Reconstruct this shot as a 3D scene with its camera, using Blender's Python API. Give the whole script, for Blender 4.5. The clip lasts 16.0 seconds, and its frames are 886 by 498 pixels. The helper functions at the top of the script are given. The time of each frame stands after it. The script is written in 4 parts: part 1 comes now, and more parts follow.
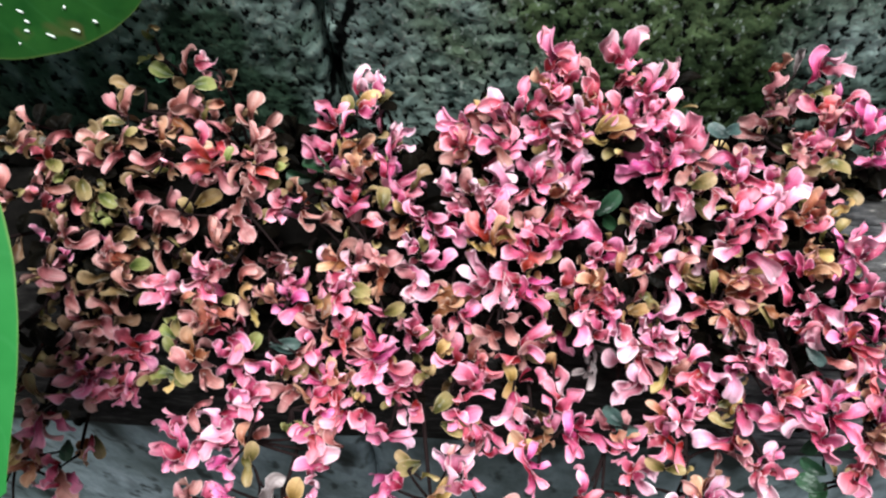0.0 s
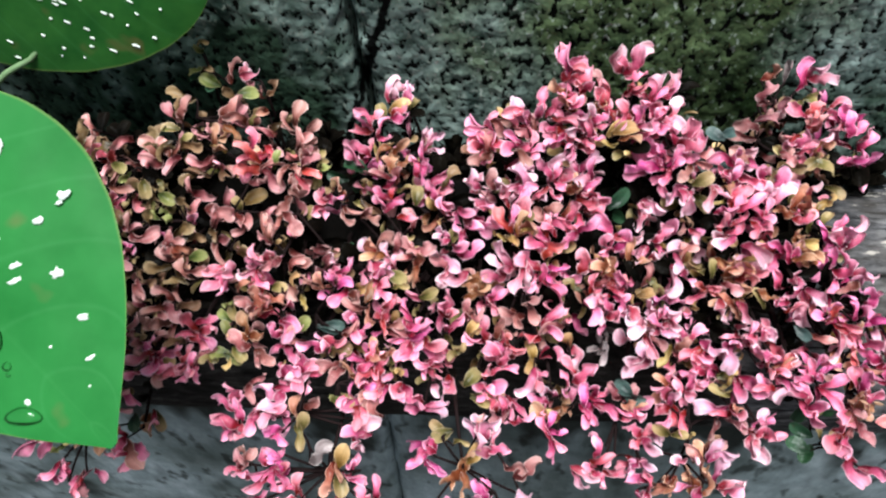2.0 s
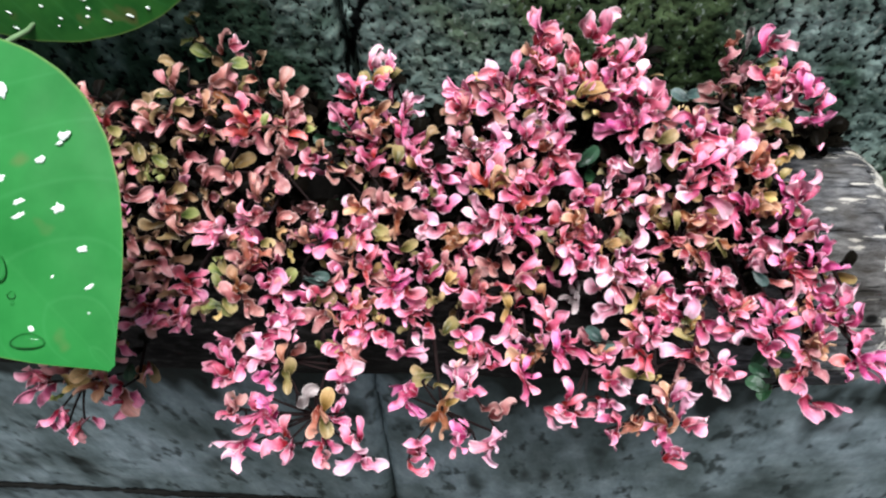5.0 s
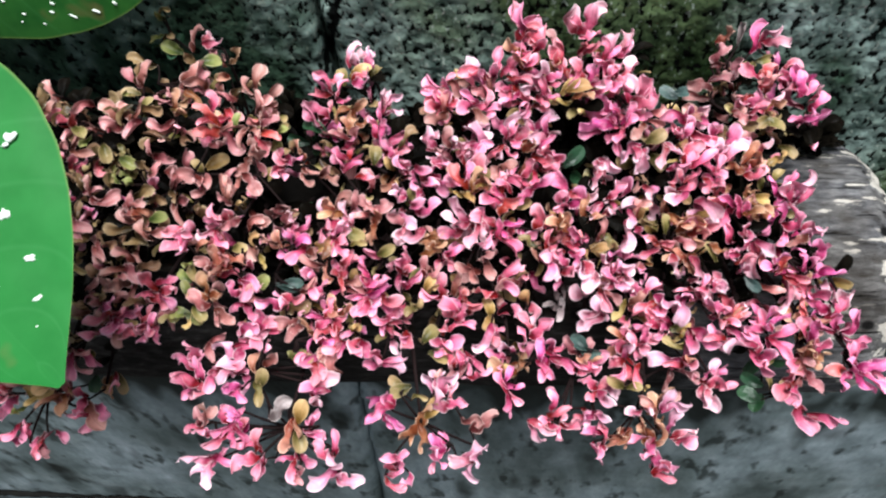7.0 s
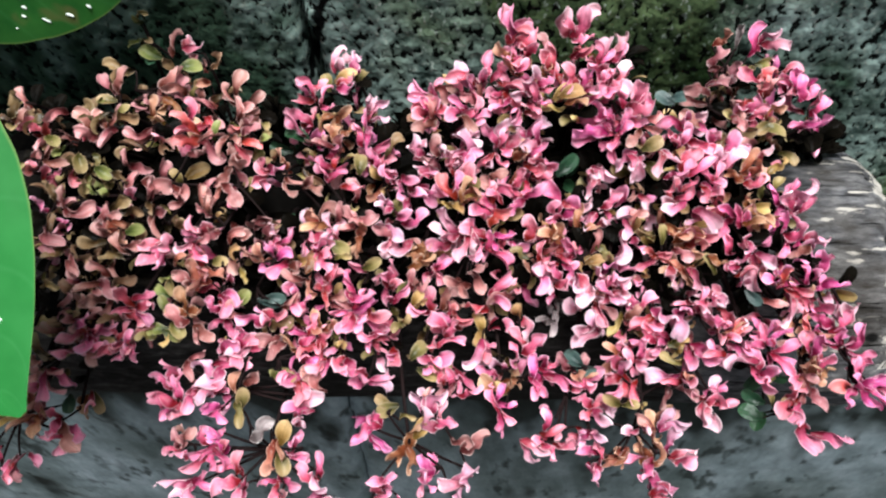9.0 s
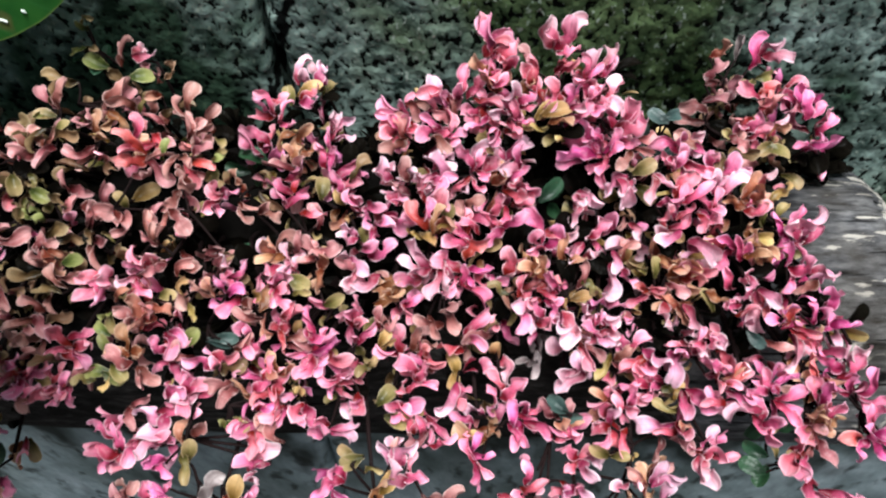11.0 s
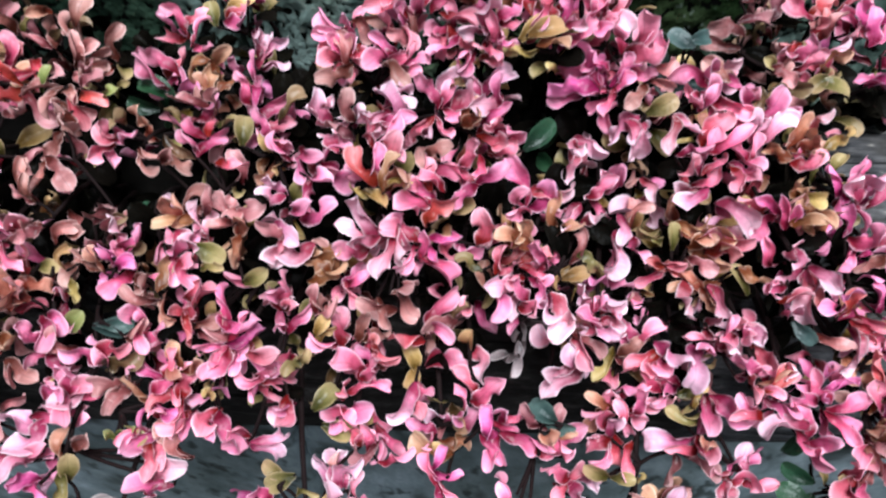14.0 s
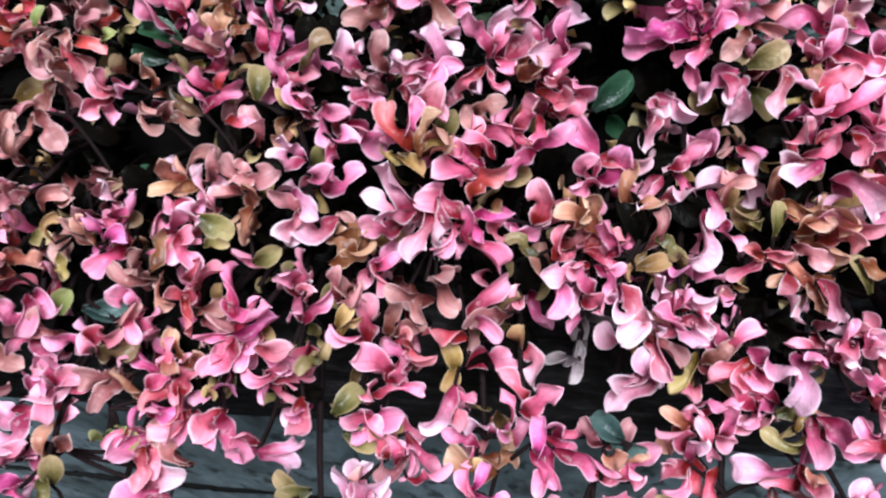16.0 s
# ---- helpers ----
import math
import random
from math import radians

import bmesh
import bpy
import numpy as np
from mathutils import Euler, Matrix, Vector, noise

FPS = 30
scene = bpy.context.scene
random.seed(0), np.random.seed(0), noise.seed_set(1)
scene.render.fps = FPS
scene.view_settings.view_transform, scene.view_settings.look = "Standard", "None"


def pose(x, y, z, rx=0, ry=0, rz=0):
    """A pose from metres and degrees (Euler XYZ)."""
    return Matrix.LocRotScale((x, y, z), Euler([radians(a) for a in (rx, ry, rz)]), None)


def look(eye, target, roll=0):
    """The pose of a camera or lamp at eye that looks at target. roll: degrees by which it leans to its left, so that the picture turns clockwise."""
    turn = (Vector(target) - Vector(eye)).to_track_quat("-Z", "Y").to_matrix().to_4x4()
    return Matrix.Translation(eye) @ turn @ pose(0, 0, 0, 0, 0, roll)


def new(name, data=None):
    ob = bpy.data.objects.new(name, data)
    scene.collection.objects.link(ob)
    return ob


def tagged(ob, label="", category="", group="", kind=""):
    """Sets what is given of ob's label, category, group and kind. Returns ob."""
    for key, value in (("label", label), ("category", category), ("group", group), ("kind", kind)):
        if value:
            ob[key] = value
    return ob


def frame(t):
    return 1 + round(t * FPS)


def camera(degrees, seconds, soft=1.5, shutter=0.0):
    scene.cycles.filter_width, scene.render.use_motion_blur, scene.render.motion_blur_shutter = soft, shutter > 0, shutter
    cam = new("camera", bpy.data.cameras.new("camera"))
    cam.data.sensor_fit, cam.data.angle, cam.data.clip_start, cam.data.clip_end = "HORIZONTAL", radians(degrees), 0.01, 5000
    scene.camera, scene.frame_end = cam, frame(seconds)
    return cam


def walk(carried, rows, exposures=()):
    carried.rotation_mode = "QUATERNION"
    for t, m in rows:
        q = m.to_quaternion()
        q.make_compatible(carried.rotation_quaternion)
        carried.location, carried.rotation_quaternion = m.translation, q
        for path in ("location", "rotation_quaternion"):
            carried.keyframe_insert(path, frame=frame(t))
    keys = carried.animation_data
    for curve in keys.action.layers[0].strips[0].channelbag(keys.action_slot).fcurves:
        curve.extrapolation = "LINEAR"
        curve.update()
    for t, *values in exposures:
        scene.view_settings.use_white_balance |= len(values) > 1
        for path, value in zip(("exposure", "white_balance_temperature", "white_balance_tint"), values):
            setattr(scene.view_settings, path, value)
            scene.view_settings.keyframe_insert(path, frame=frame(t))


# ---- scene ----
cam = camera(60.0, 16.0, 2.3, 0.5)
PATH = [
    (0, (0.0065, -0.3396, 0.4867), (-0.0652, -0.0549, 0.0820), -10.52),
    (0.5, (0.0016, -0.3421, 0.4993), (-0.0695, -0.0573, 0.0945), -10.52),
    (1, (0.0007, -0.3502, 0.5108), (-0.0707, -0.0648, 0.1065), -10.58),
    (1.5, (0.0001, -0.3586, 0.5170), (-0.0708, -0.0733, 0.1125), -10.58),
    (2, (-0.0025, -0.3694, 0.5201), (-0.0730, -0.0839, 0.1157), -10.57),
    (2.5, (-0.0020, -0.3802, 0.5209), (-0.0722, -0.0948, 0.1164), -10.61),
    (3, (-0.0048, -0.3899, 0.5173), (-0.0740, -0.1044, 0.1126), -10.49),
    (3.5, (0.0000, -0.4005, 0.5209), (-0.0684, -0.1148, 0.1163), -10.39),
    (4, (0.0100, -0.4023, 0.5252), (-0.0578, -0.1157, 0.1211), -10.30),
    (6.5, (0.0053, -0.3948, 0.5113), (-0.0589, -0.1075, 0.1072), -9.95),
    (7, (0.0141, -0.3888, 0.5089), (-0.0491, -0.1018, 0.1043), -9.85),
    (7.5, (0.0138, -0.3860, 0.5099), (-0.0484, -0.0990, 0.1053), -9.81),
    (8, (0.0177, -0.3838, 0.5068), (-0.0437, -0.0964, 0.1022), -9.72),
    (8.5, (0.0170, -0.3826, 0.5042), (-0.0436, -0.0953, 0.0995), -9.68),
    (9, (0.0154, -0.3749, 0.4993), (-0.0446, -0.0871, 0.0948), -9.61),
    (9.5, (0.0216, -0.3677, 0.4948), (-0.0374, -0.0799, 0.0901), -9.48),
    (12, (0.0186, -0.3199, 0.4671), (-0.0329, -0.0385, 0.0569), -8.40),
    (12.5, (0.0209, -0.3096, 0.4593), (-0.0320, -0.0327, 0.0464), -8.66),
    (13, (0.0243, -0.2947, 0.4440), (-0.0290, -0.0214, 0.0287), -8.85),
    (13.5, (0.0287, -0.2882, 0.4324), (-0.0256, -0.0213, 0.0131), -9.22),
    (14, (0.0271, -0.2915, 0.4155), (-0.0271, -0.0306, -0.0075), -9.15),
    (14.5, (0.0244, -0.2766, 0.4028), (-0.0472, -0.0267, -0.0243), -12.16),
    (15, (0.0276, -0.2720, 0.3973), (-0.0525, -0.0274, -0.0314), -13.38),
    (15.5, (0.0210, -0.2722, 0.3915), (-0.0638, -0.0301, -0.0377), -14.18),
    (16, (0.0233, -0.2679, 0.3779), (-0.0637, -0.0229, -0.0491), -14.44),
]
walk(cam, [(t, look(eye, target, roll)) for t, eye, target, roll in PATH], exposures=[(0.0, 1.6, 6050, 6), (4.0, 1.65, 6000, 7), (10.0, 1.6, 6100, 6), (12.0, 1.42, 5950, 5), (16.0, 1.44, 5500, 7)])

# ---- sky and light: a soft overcast day, brightest overhead and in front of the wall ----
world = bpy.data.worlds.new("overcast_sky")
scene.world = world
world.use_nodes = True
sky = world.node_tree.nodes.new("ShaderNodeTexSky")
sky.sky_type, sky.sun_disc = "NISHITA", False
sky.sun_elevation, sky.sun_rotation = radians(62), radians(165)
sky.dust_density, sky.ozone_density = 4.0, 1.0
back = world.node_tree.nodes["Background"]
back.inputs["Strength"].default_value = 0.015
world.node_tree.links.new(sky.outputs[0], back.inputs["Color"])
sun = new("sun", bpy.data.lights.new("sun", "SUN"))
sun.data.energy, sun.data.angle, sun.data.color = 2.25, radians(24), (1.0, 0.96, 0.92)
sun.matrix_world = look((0.45, -0.35, 2.6), (0, 0, 0))


# ---- materials ----
class Nodes:
    """A short way to write node materials."""

    def __init__(self, name):
        self.mat = bpy.data.materials.new(name)
        self.mat.use_nodes = True
        self.tree = self.mat.node_tree
        self.bsdf = self.tree.nodes["Principled BSDF"]
        self.out = self.tree.nodes["Material Output"]

    def add(self, kind, **values):
        node = self.tree.nodes.new(kind)
        for key, value in values.items():
            node.inputs[key].default_value = value
        return node

    def link(self, a, b):
        self.tree.links.new(a, b)

    def coords(self):
        return self.tree.nodes.new("ShaderNodeTexCoord").outputs["Object"]

    def noise(self, vector, scale, detail=6.0, rough=0.6):
        n = self.add("ShaderNodeTexNoise", Scale=scale, Detail=detail, Roughness=rough)
        if vector is not None:
            self.link(vector, n.inputs["Vector"])
        return n.outputs["Fac"]

    def cells(self, vector, scale, feature="F1"):
        n = self.add("ShaderNodeTexVoronoi", Scale=scale)
        n.feature = feature
        self.link(vector, n.inputs["Vector"])
        return n.outputs["Distance"]

    def ramp(self, fac, stops):
        n = self.add("ShaderNodeValToRGB")
        marks = n.color_ramp.elements
        while len(marks) < len(stops):
            marks.new(0.5)
        for mark, (at, colour) in zip(marks, stops):
            mark.position = at
            mark.color = (*colour, 1) if len(colour) == 3 else colour
        self.link(fac, n.inputs["Fac"])
        return n.outputs["Color"]

    def mix(self, fac, a, b, mode="MIX"):
        n = self.tree.nodes.new("ShaderNodeMix")
        n.data_type, n.blend_type = "RGBA", mode
        for value, name in ((fac, "Factor"), (a, "A"), (b, "B")):
            socket = [s for s in n.inputs if s.name == name and s.type == ("VALUE" if name == "Factor" else "RGBA")][0]
            if isinstance(value, bpy.types.NodeSocket):
                self.link(value, socket)
            else:
                socket.default_value = value if name == "Factor" else (*value, 1)
        return [s for s in n.outputs if s.type == "RGBA"][0]

    def maths(self, kind, a, b=0.0):
        n = self.tree.nodes.new("ShaderNodeMath")
        n.operation = kind
        for k, value in enumerate((a, b)):
            if isinstance(value, bpy.types.NodeSocket):
                self.link(value, n.inputs[k])
            else:
                n.inputs[k].default_value = value
        return n.outputs[0]

    def bump(self, height, strength, distance):
        n = self.add("ShaderNodeBump", Strength=strength, Distance=distance)
        self.link(height, n.inputs["Height"])
        self.link(n.outputs[0], self.bsdf.inputs["Normal"])

    def stretch(self, vector, scale):
        n = self.tree.nodes.new("ShaderNodeMapping")
        n.inputs["Scale"].default_value = scale
        self.link(vector, n.inputs["Vector"])
        return n.outputs[0]


def plain(name, colour, rough=0.7, spread=0.25, scale=60.0):
    n = Nodes(name)
    v = n.noise(n.coords(), scale)
    dark, light = (tuple(c * k for c in colour) for k in (1 - spread, 1 + spread))
    n.link(n.ramp(v, [(0.3, dark), (0.7, light)]), n.bsdf.inputs["Base Color"])
    n.bsdf.inputs["Roughness"].default_value = rough
    n.bump(v, 0.3, 0.002)
    return n.mat


def mossy_concrete(name):
    """Rough cast concrete: blue-grey where bare, olive with moss in patches, all of it broken by black pits between pale grains."""
    n = Nodes(name)
    v = n.stretch(n.coords(), (1.0, 1.0, 0.75))
    grain, fine = n.noise(v, 185.0, 2.0, 0.55), n.noise(v, 270.0, 1.0)
    lumps = n.cells(v, 175.0)
    broad, mid, wide = n.noise(v, 5.5, 3.0), n.noise(v, 46.0, 4.0, 0.6), n.noise(v, 13.0, 3.0)
    grey = n.ramp(mid, [(0.34, (0.05, 0.088, 0.075)), (0.62, (0.42, 0.56, 0.51))])
    moss = n.ramp(mid, [(0.34, (0.024, 0.045, 0.02)), (0.64, (0.16, 0.235, 0.105))])
    place = n.tree.nodes.new("ShaderNodeSeparateXYZ")
    n.link(n.coords(), place.inputs[0])
    band = n.maths("SUBTRACT", 0.08, n.maths("ABSOLUTE", n.maths("SUBTRACT", place.outputs["X"], 0.06)))
    broad = n.maths("ADD", broad, n.maths("MULTIPLY", n.maths("MAXIMUM", band, -0.08), 1.6))
    # left of the joint: darker block tone and the plants' shade, both in colour
    wide = n.maths("ADD", wide, n.maths("MULTIPLY", n.maths("MAXIMUM", n.maths("MINIMUM", n.maths("ADD", place.outputs["X"], 0.118), 0.0), -0.04), 3.0))
    both = n.mix(n.ramp(broad, [(0.43, (0, 0, 0)), (0.54, (1, 1, 1))]), grey, moss)
    both = n.mix(n.ramp(fine, [(0.6, (0, 0, 0)), (0.7, (0.75, 0.75, 0.75))]), both, (0.46, 0.54, 0.47))
    pits = n.ramp(n.maths("SUBTRACT", grain, n.maths("MULTIPLY", lumps, 0.1)), [(0.33, (0.012, 0.013, 0.012)), (0.4, (1, 1, 1))])
    damp = n.ramp(wide, [(0.34, (0.12, 0.17, 0.12)), (0.53, (1, 1, 1))])
    line = n.maths("ADD", n.maths("MULTIPLY", n.maths("SUBTRACT", place.outputs["Z"], 0.2), 0.4), -0.119)
    line = n.maths("ADD", line, n.maths("MULTIPLY", n.maths("SUBTRACT", n.noise(n.coords(), 45.0, 3.0), 0.5), 0.018))
    crack = n.maths("MULTIPLY", n.maths("ABSOLUTE", n.maths("SUBTRACT", place.outputs["X"], line)), 100.0)
    crack = n.ramp(crack, [(0.22, (0.015, 0.015, 0.015)), (0.4, (1, 1, 1))])
    both = n.mix(1.0, both, crack, "MULTIPLY")
    n.link(n.mix(1.0, n.mix(1.0, both, pits, "MULTIPLY"), damp, "MULTIPLY"), n.bsdf.inputs["Base Color"])
    n.bsdf.inputs["Roughness"].default_value = 0.8
    n.bsdf.inputs["Specular IOR Level"].default_value = 0.1
    n.bump(n.maths("SUBTRACT", n.maths("ADD", n.maths("MULTIPLY", fine, 0.3), grain), n.maths("MULTIPLY", lumps, 0.2)), 0.32, 0.005)
    return n.mat


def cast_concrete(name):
    """Smoother cast concrete: blue-grey, mottled, with black damp blotches, thickest along its upper edge, where the
    log's shade is painted in, and small pits.
    """
    n = Nodes(name)
    v = n.stretch(n.coords(), (1.0, 1.0, 0.47))
    broad, mid, fine = n.noise(v, 8.0, 3.0, 0.5), n.noise(v, 36.0, 4.0, 0.55), n.noise(v, 240.0, 2.0)
    base = n.ramp(mid, [(0.32, (0.2, 0.255, 0.268)), (0.5, (0.31, 0.385, 0.412)), (0.68, (0.44, 0.52, 0.56))])
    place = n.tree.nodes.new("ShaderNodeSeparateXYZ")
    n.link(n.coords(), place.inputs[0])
    patch = n.ramp(n.noise(v, 17.0, 2.0, 0.5), [(0.38, (0.62, 0.64, 0.6)), (0.58, (1, 1, 1))])
    stain = n.mix(1.0, n.ramp(broad, [(0.36, (0.35, 0.38, 0.35)), (0.5, (0.8, 0.82, 0.8)), (0.62, (1, 1, 1))]), patch, "MULTIPLY")
    # dark towards the top: the log's shade put into the colour, broken into blotches
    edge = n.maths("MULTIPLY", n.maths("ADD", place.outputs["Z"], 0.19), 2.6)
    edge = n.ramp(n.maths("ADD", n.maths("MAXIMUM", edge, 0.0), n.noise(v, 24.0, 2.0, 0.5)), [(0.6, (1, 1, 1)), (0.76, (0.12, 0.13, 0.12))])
    blots = n.ramp(n.noise(v, 60.0, 2.0, 0.5), [(0.3, (0.25, 0.26, 0.25)), (0.41, (1, 1, 1))])
    speck = n.ramp(fine, [(0.35, (0.86, 0.86, 0.86)), (0.6, (1, 1, 1))])
    colour = n.mix(1.0, n.mix(0.85, base, stain, "MULTIPLY"), blots, "MULTIPLY")
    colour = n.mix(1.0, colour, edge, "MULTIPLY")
    n.link(n.mix(1.0, colour, speck, "MULTIPLY"), n.bsdf.inputs["Base Color"])
    n.bsdf.inputs["Roughness"].default_value = 0.65
    n.bsdf.inputs["Specular IOR Level"].default_value = 0.2
    n.bump(n.maths("ADD", mid, n.maths("MULTIPLY", fine, 0.5)), 0.15, 0.003)
    return n.mat


def old_wood(name):
    """Weathered grey wood: long grain along x, dark under the plants, whose shade is put into the colour, grey towards
    its sawn end, with short bare pale flakes, cracks and knots.
    """
    n = Nodes(name)
    v = n.coords()
    place = n.tree.nodes.new("ShaderNodeSeparateXYZ")
    n.link(v, place.inputs[0])
    grain, wide = n.noise(n.stretch(v, (1.6, 5.0, 5.0)), 40.0, 8.0, 0.66), n.noise(v, 26.0, 4.0)
    # damp: near-black wood, the shade under the plants put into its colour
    damp = n.ramp(grain, [(0.3, (0.005, 0.0045, 0.004)), (0.52, (0.022, 0.02, 0.019)), (0.75, (0.09, 0.085, 0.08))])
    grey_end = n.ramp(grain, [(0.34, (0.018, 0.018, 0.02)), (0.5, (0.105, 0.108, 0.118)), (0.7, (0.27, 0.27, 0.275))])
    end = n.maths("ADD", n.maths("MULTIPLY", wide, 0.1), place.outputs["X"])
    colour = n.mix(n.ramp(end, [(0.13, (0, 0, 0)), (0.19, (1, 1, 1))]), damp, grey_end)
    brown = n.ramp(n.noise(v, 17.0, 3.0), [(0.45, (0, 0, 0)), (0.6, (0.35, 0.35, 0.35))])
    colour = n.mix(n.mix(1.0, brown, n.ramp(end, [(0.17, (0, 0, 0)), (0.21, (1, 1, 1))]), "MULTIPLY"), colour, (0.1, 0.085, 0.06))
    flake = n.noise(n.stretch(v, (1.1, 3.6, 3.6)), 34.0, 4.0, 0.55)
    flake = n.ramp(n.maths("ADD", flake, n.maths("MULTIPLY", n.maths("SUBTRACT", place.outputs["X"], 0.18), 3.6)), [(0.585, (0, 0, 0)), (0.62, (0.9, 0.9, 0.9))])
    colour = n.mix(flake, colour, (0.58, 0.55, 0.49))
    dirt = n.ramp(wide, [(0.35, (0.3, 0.28, 0.26)), (0.62, (1, 1, 1))])
    knots = n.ramp(n.cells(n.stretch(v, (0.7, 1.0, 1.0)), 24.0), [(0.05, (0.08, 0.08, 0.08)), (0.09, (1.2, 1.2, 1.2)), (0.14, (1, 1, 1))])
    cracks = n.ramp(n.noise(n.stretch(v, (0.6, 9.0, 9.0)), 26.0, 3.0), [(0.33, (0.1, 0.1, 0.1)), (0.4, (1, 1, 1))])
    colour = n.mix(1.0, n.mix(1.0, n.mix(0.8, colour, dirt, "MULTIPLY"), knots, "MULTIPLY"), cracks, "MULTIPLY")
    n.link(colour, n.bsdf.inputs["Base Color"])
    n.bsdf.inputs["Roughness"].default_value = 0.75
    n.bsdf.inputs["Specular IOR Level"].default_value = 0.1
    n.bump(n.maths("ADD", grain, n.maths("MULTIPLY", cracks, 0.6)), 0.7, 0.004)
    return n.mat


def leaf_paint(name, root, tip, rim, dark=0.75, gloss=0.32):
    """A small curled leaf: deeper at its foot, paler towards the tip, with a light margin; every leaf a little different."""
    n = Nodes(name)
    uv = n.tree.nodes.new("ShaderNodeSeparateXYZ")
    n.link(n.tree.nodes.new("ShaderNodeUVMap").outputs[0], uv.inputs[0])
    along, side = uv.outputs["Y"], n.maths("ABSOLUTE", n.maths("SUBTRACT", uv.outputs["X"], 0.5))
    chance = n.tree.nodes.new("ShaderNodeObjectInfo").outputs["Random"]
    blotch = n.noise(n.coords(), 3.0, 3.0)
    length = n.maths("ADD", along, n.maths("MULTIPLY", n.maths("SUBTRACT", blotch, 0.5), 0.5))
    body = n.mix(n.ramp(length, [(0.22, (0, 0, 0)), (0.75, (1, 1, 1))]), root, tip)
    body = n.mix(n.ramp(along, [(0.5, (0, 0, 0)), (1.0, (0.55, 0.55, 0.55))]), body, rim)
    edge = n.ramp(side, [(0.36, (0, 0, 0)), (0.46, (0.28, 0.28, 0.28)), (0.49, (0.75, 0.75, 0.75))])
    body = n.mix(edge, body, rim)
    vein = n.ramp(side, [(0.0, (0.75, 0.75, 0.75)), (0.04, (1, 1, 1))])
    body = n.mix(1.0, body, vein, "MULTIPLY")
    tone = n.add("ShaderNodeHueSaturation")
    n.link(body, tone.inputs["Color"])
    n.link(n.maths("ADD", n.maths("MULTIPLY", chance, 0.034), 0.485), tone.inputs["Hue"])
    n.link(n.maths("ADD", n.maths("MULTIPLY", n.maths("FRACT", n.maths("MULTIPLY", chance, 7.3)), 0.5), dark), tone.inputs["Value"])
    colour = tone.outputs["Color"]
    n.link(colour, n.bsdf.inputs["Base Color"])
    n.bsdf.inputs["Roughness"].default_value = 0.38
    n.bsdf.inputs["Specular IOR Level"].default_value = gloss
    glow = n.tree.nodes.new("ShaderNodeBsdfTranslucent")
    n.link(colour, glow.inputs["Color"])
    n.bump(blotch, 0.15, 0.02)
    both = n.add("ShaderNodeMixShader", Fac=0.14)
    n.link(n.bsdf.outputs[0], both.inputs[1])
    n.link(glow.outputs[0], both.inputs[2])
    n.link(both.outputs[0], n.out.inputs["Surface"])
    return n.mat


WALL = mossy_concrete("mossy_concrete")
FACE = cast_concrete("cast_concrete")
WOOD = old_wood("old_wood")
# near-black: the deep shade of the gaps is put into the earth's colour
SHADE_EARTH = plain("shade_black_earth", (0.004, 0.0035, 0.003), 0.95, 0.5, 120.0)
JOINT = plain("dark_joint", (0.012, 0.012, 0.011), 0.95)
STEM = plain("stem_bark", (0.009, 0.004, 0.004), 0.8)
STEM.node_tree.nodes["Principled BSDF"].inputs["Specular IOR Level"].default_value = 0.15
for dull in (SHADE_EARTH, JOINT):
    dull.node_tree.nodes["Principled BSDF"].inputs["Specular IOR Level"].default_value = 0.06
GROUND = plain("damp_ground", (0.05, 0.047, 0.042), 0.9, 0.4, 14.0)
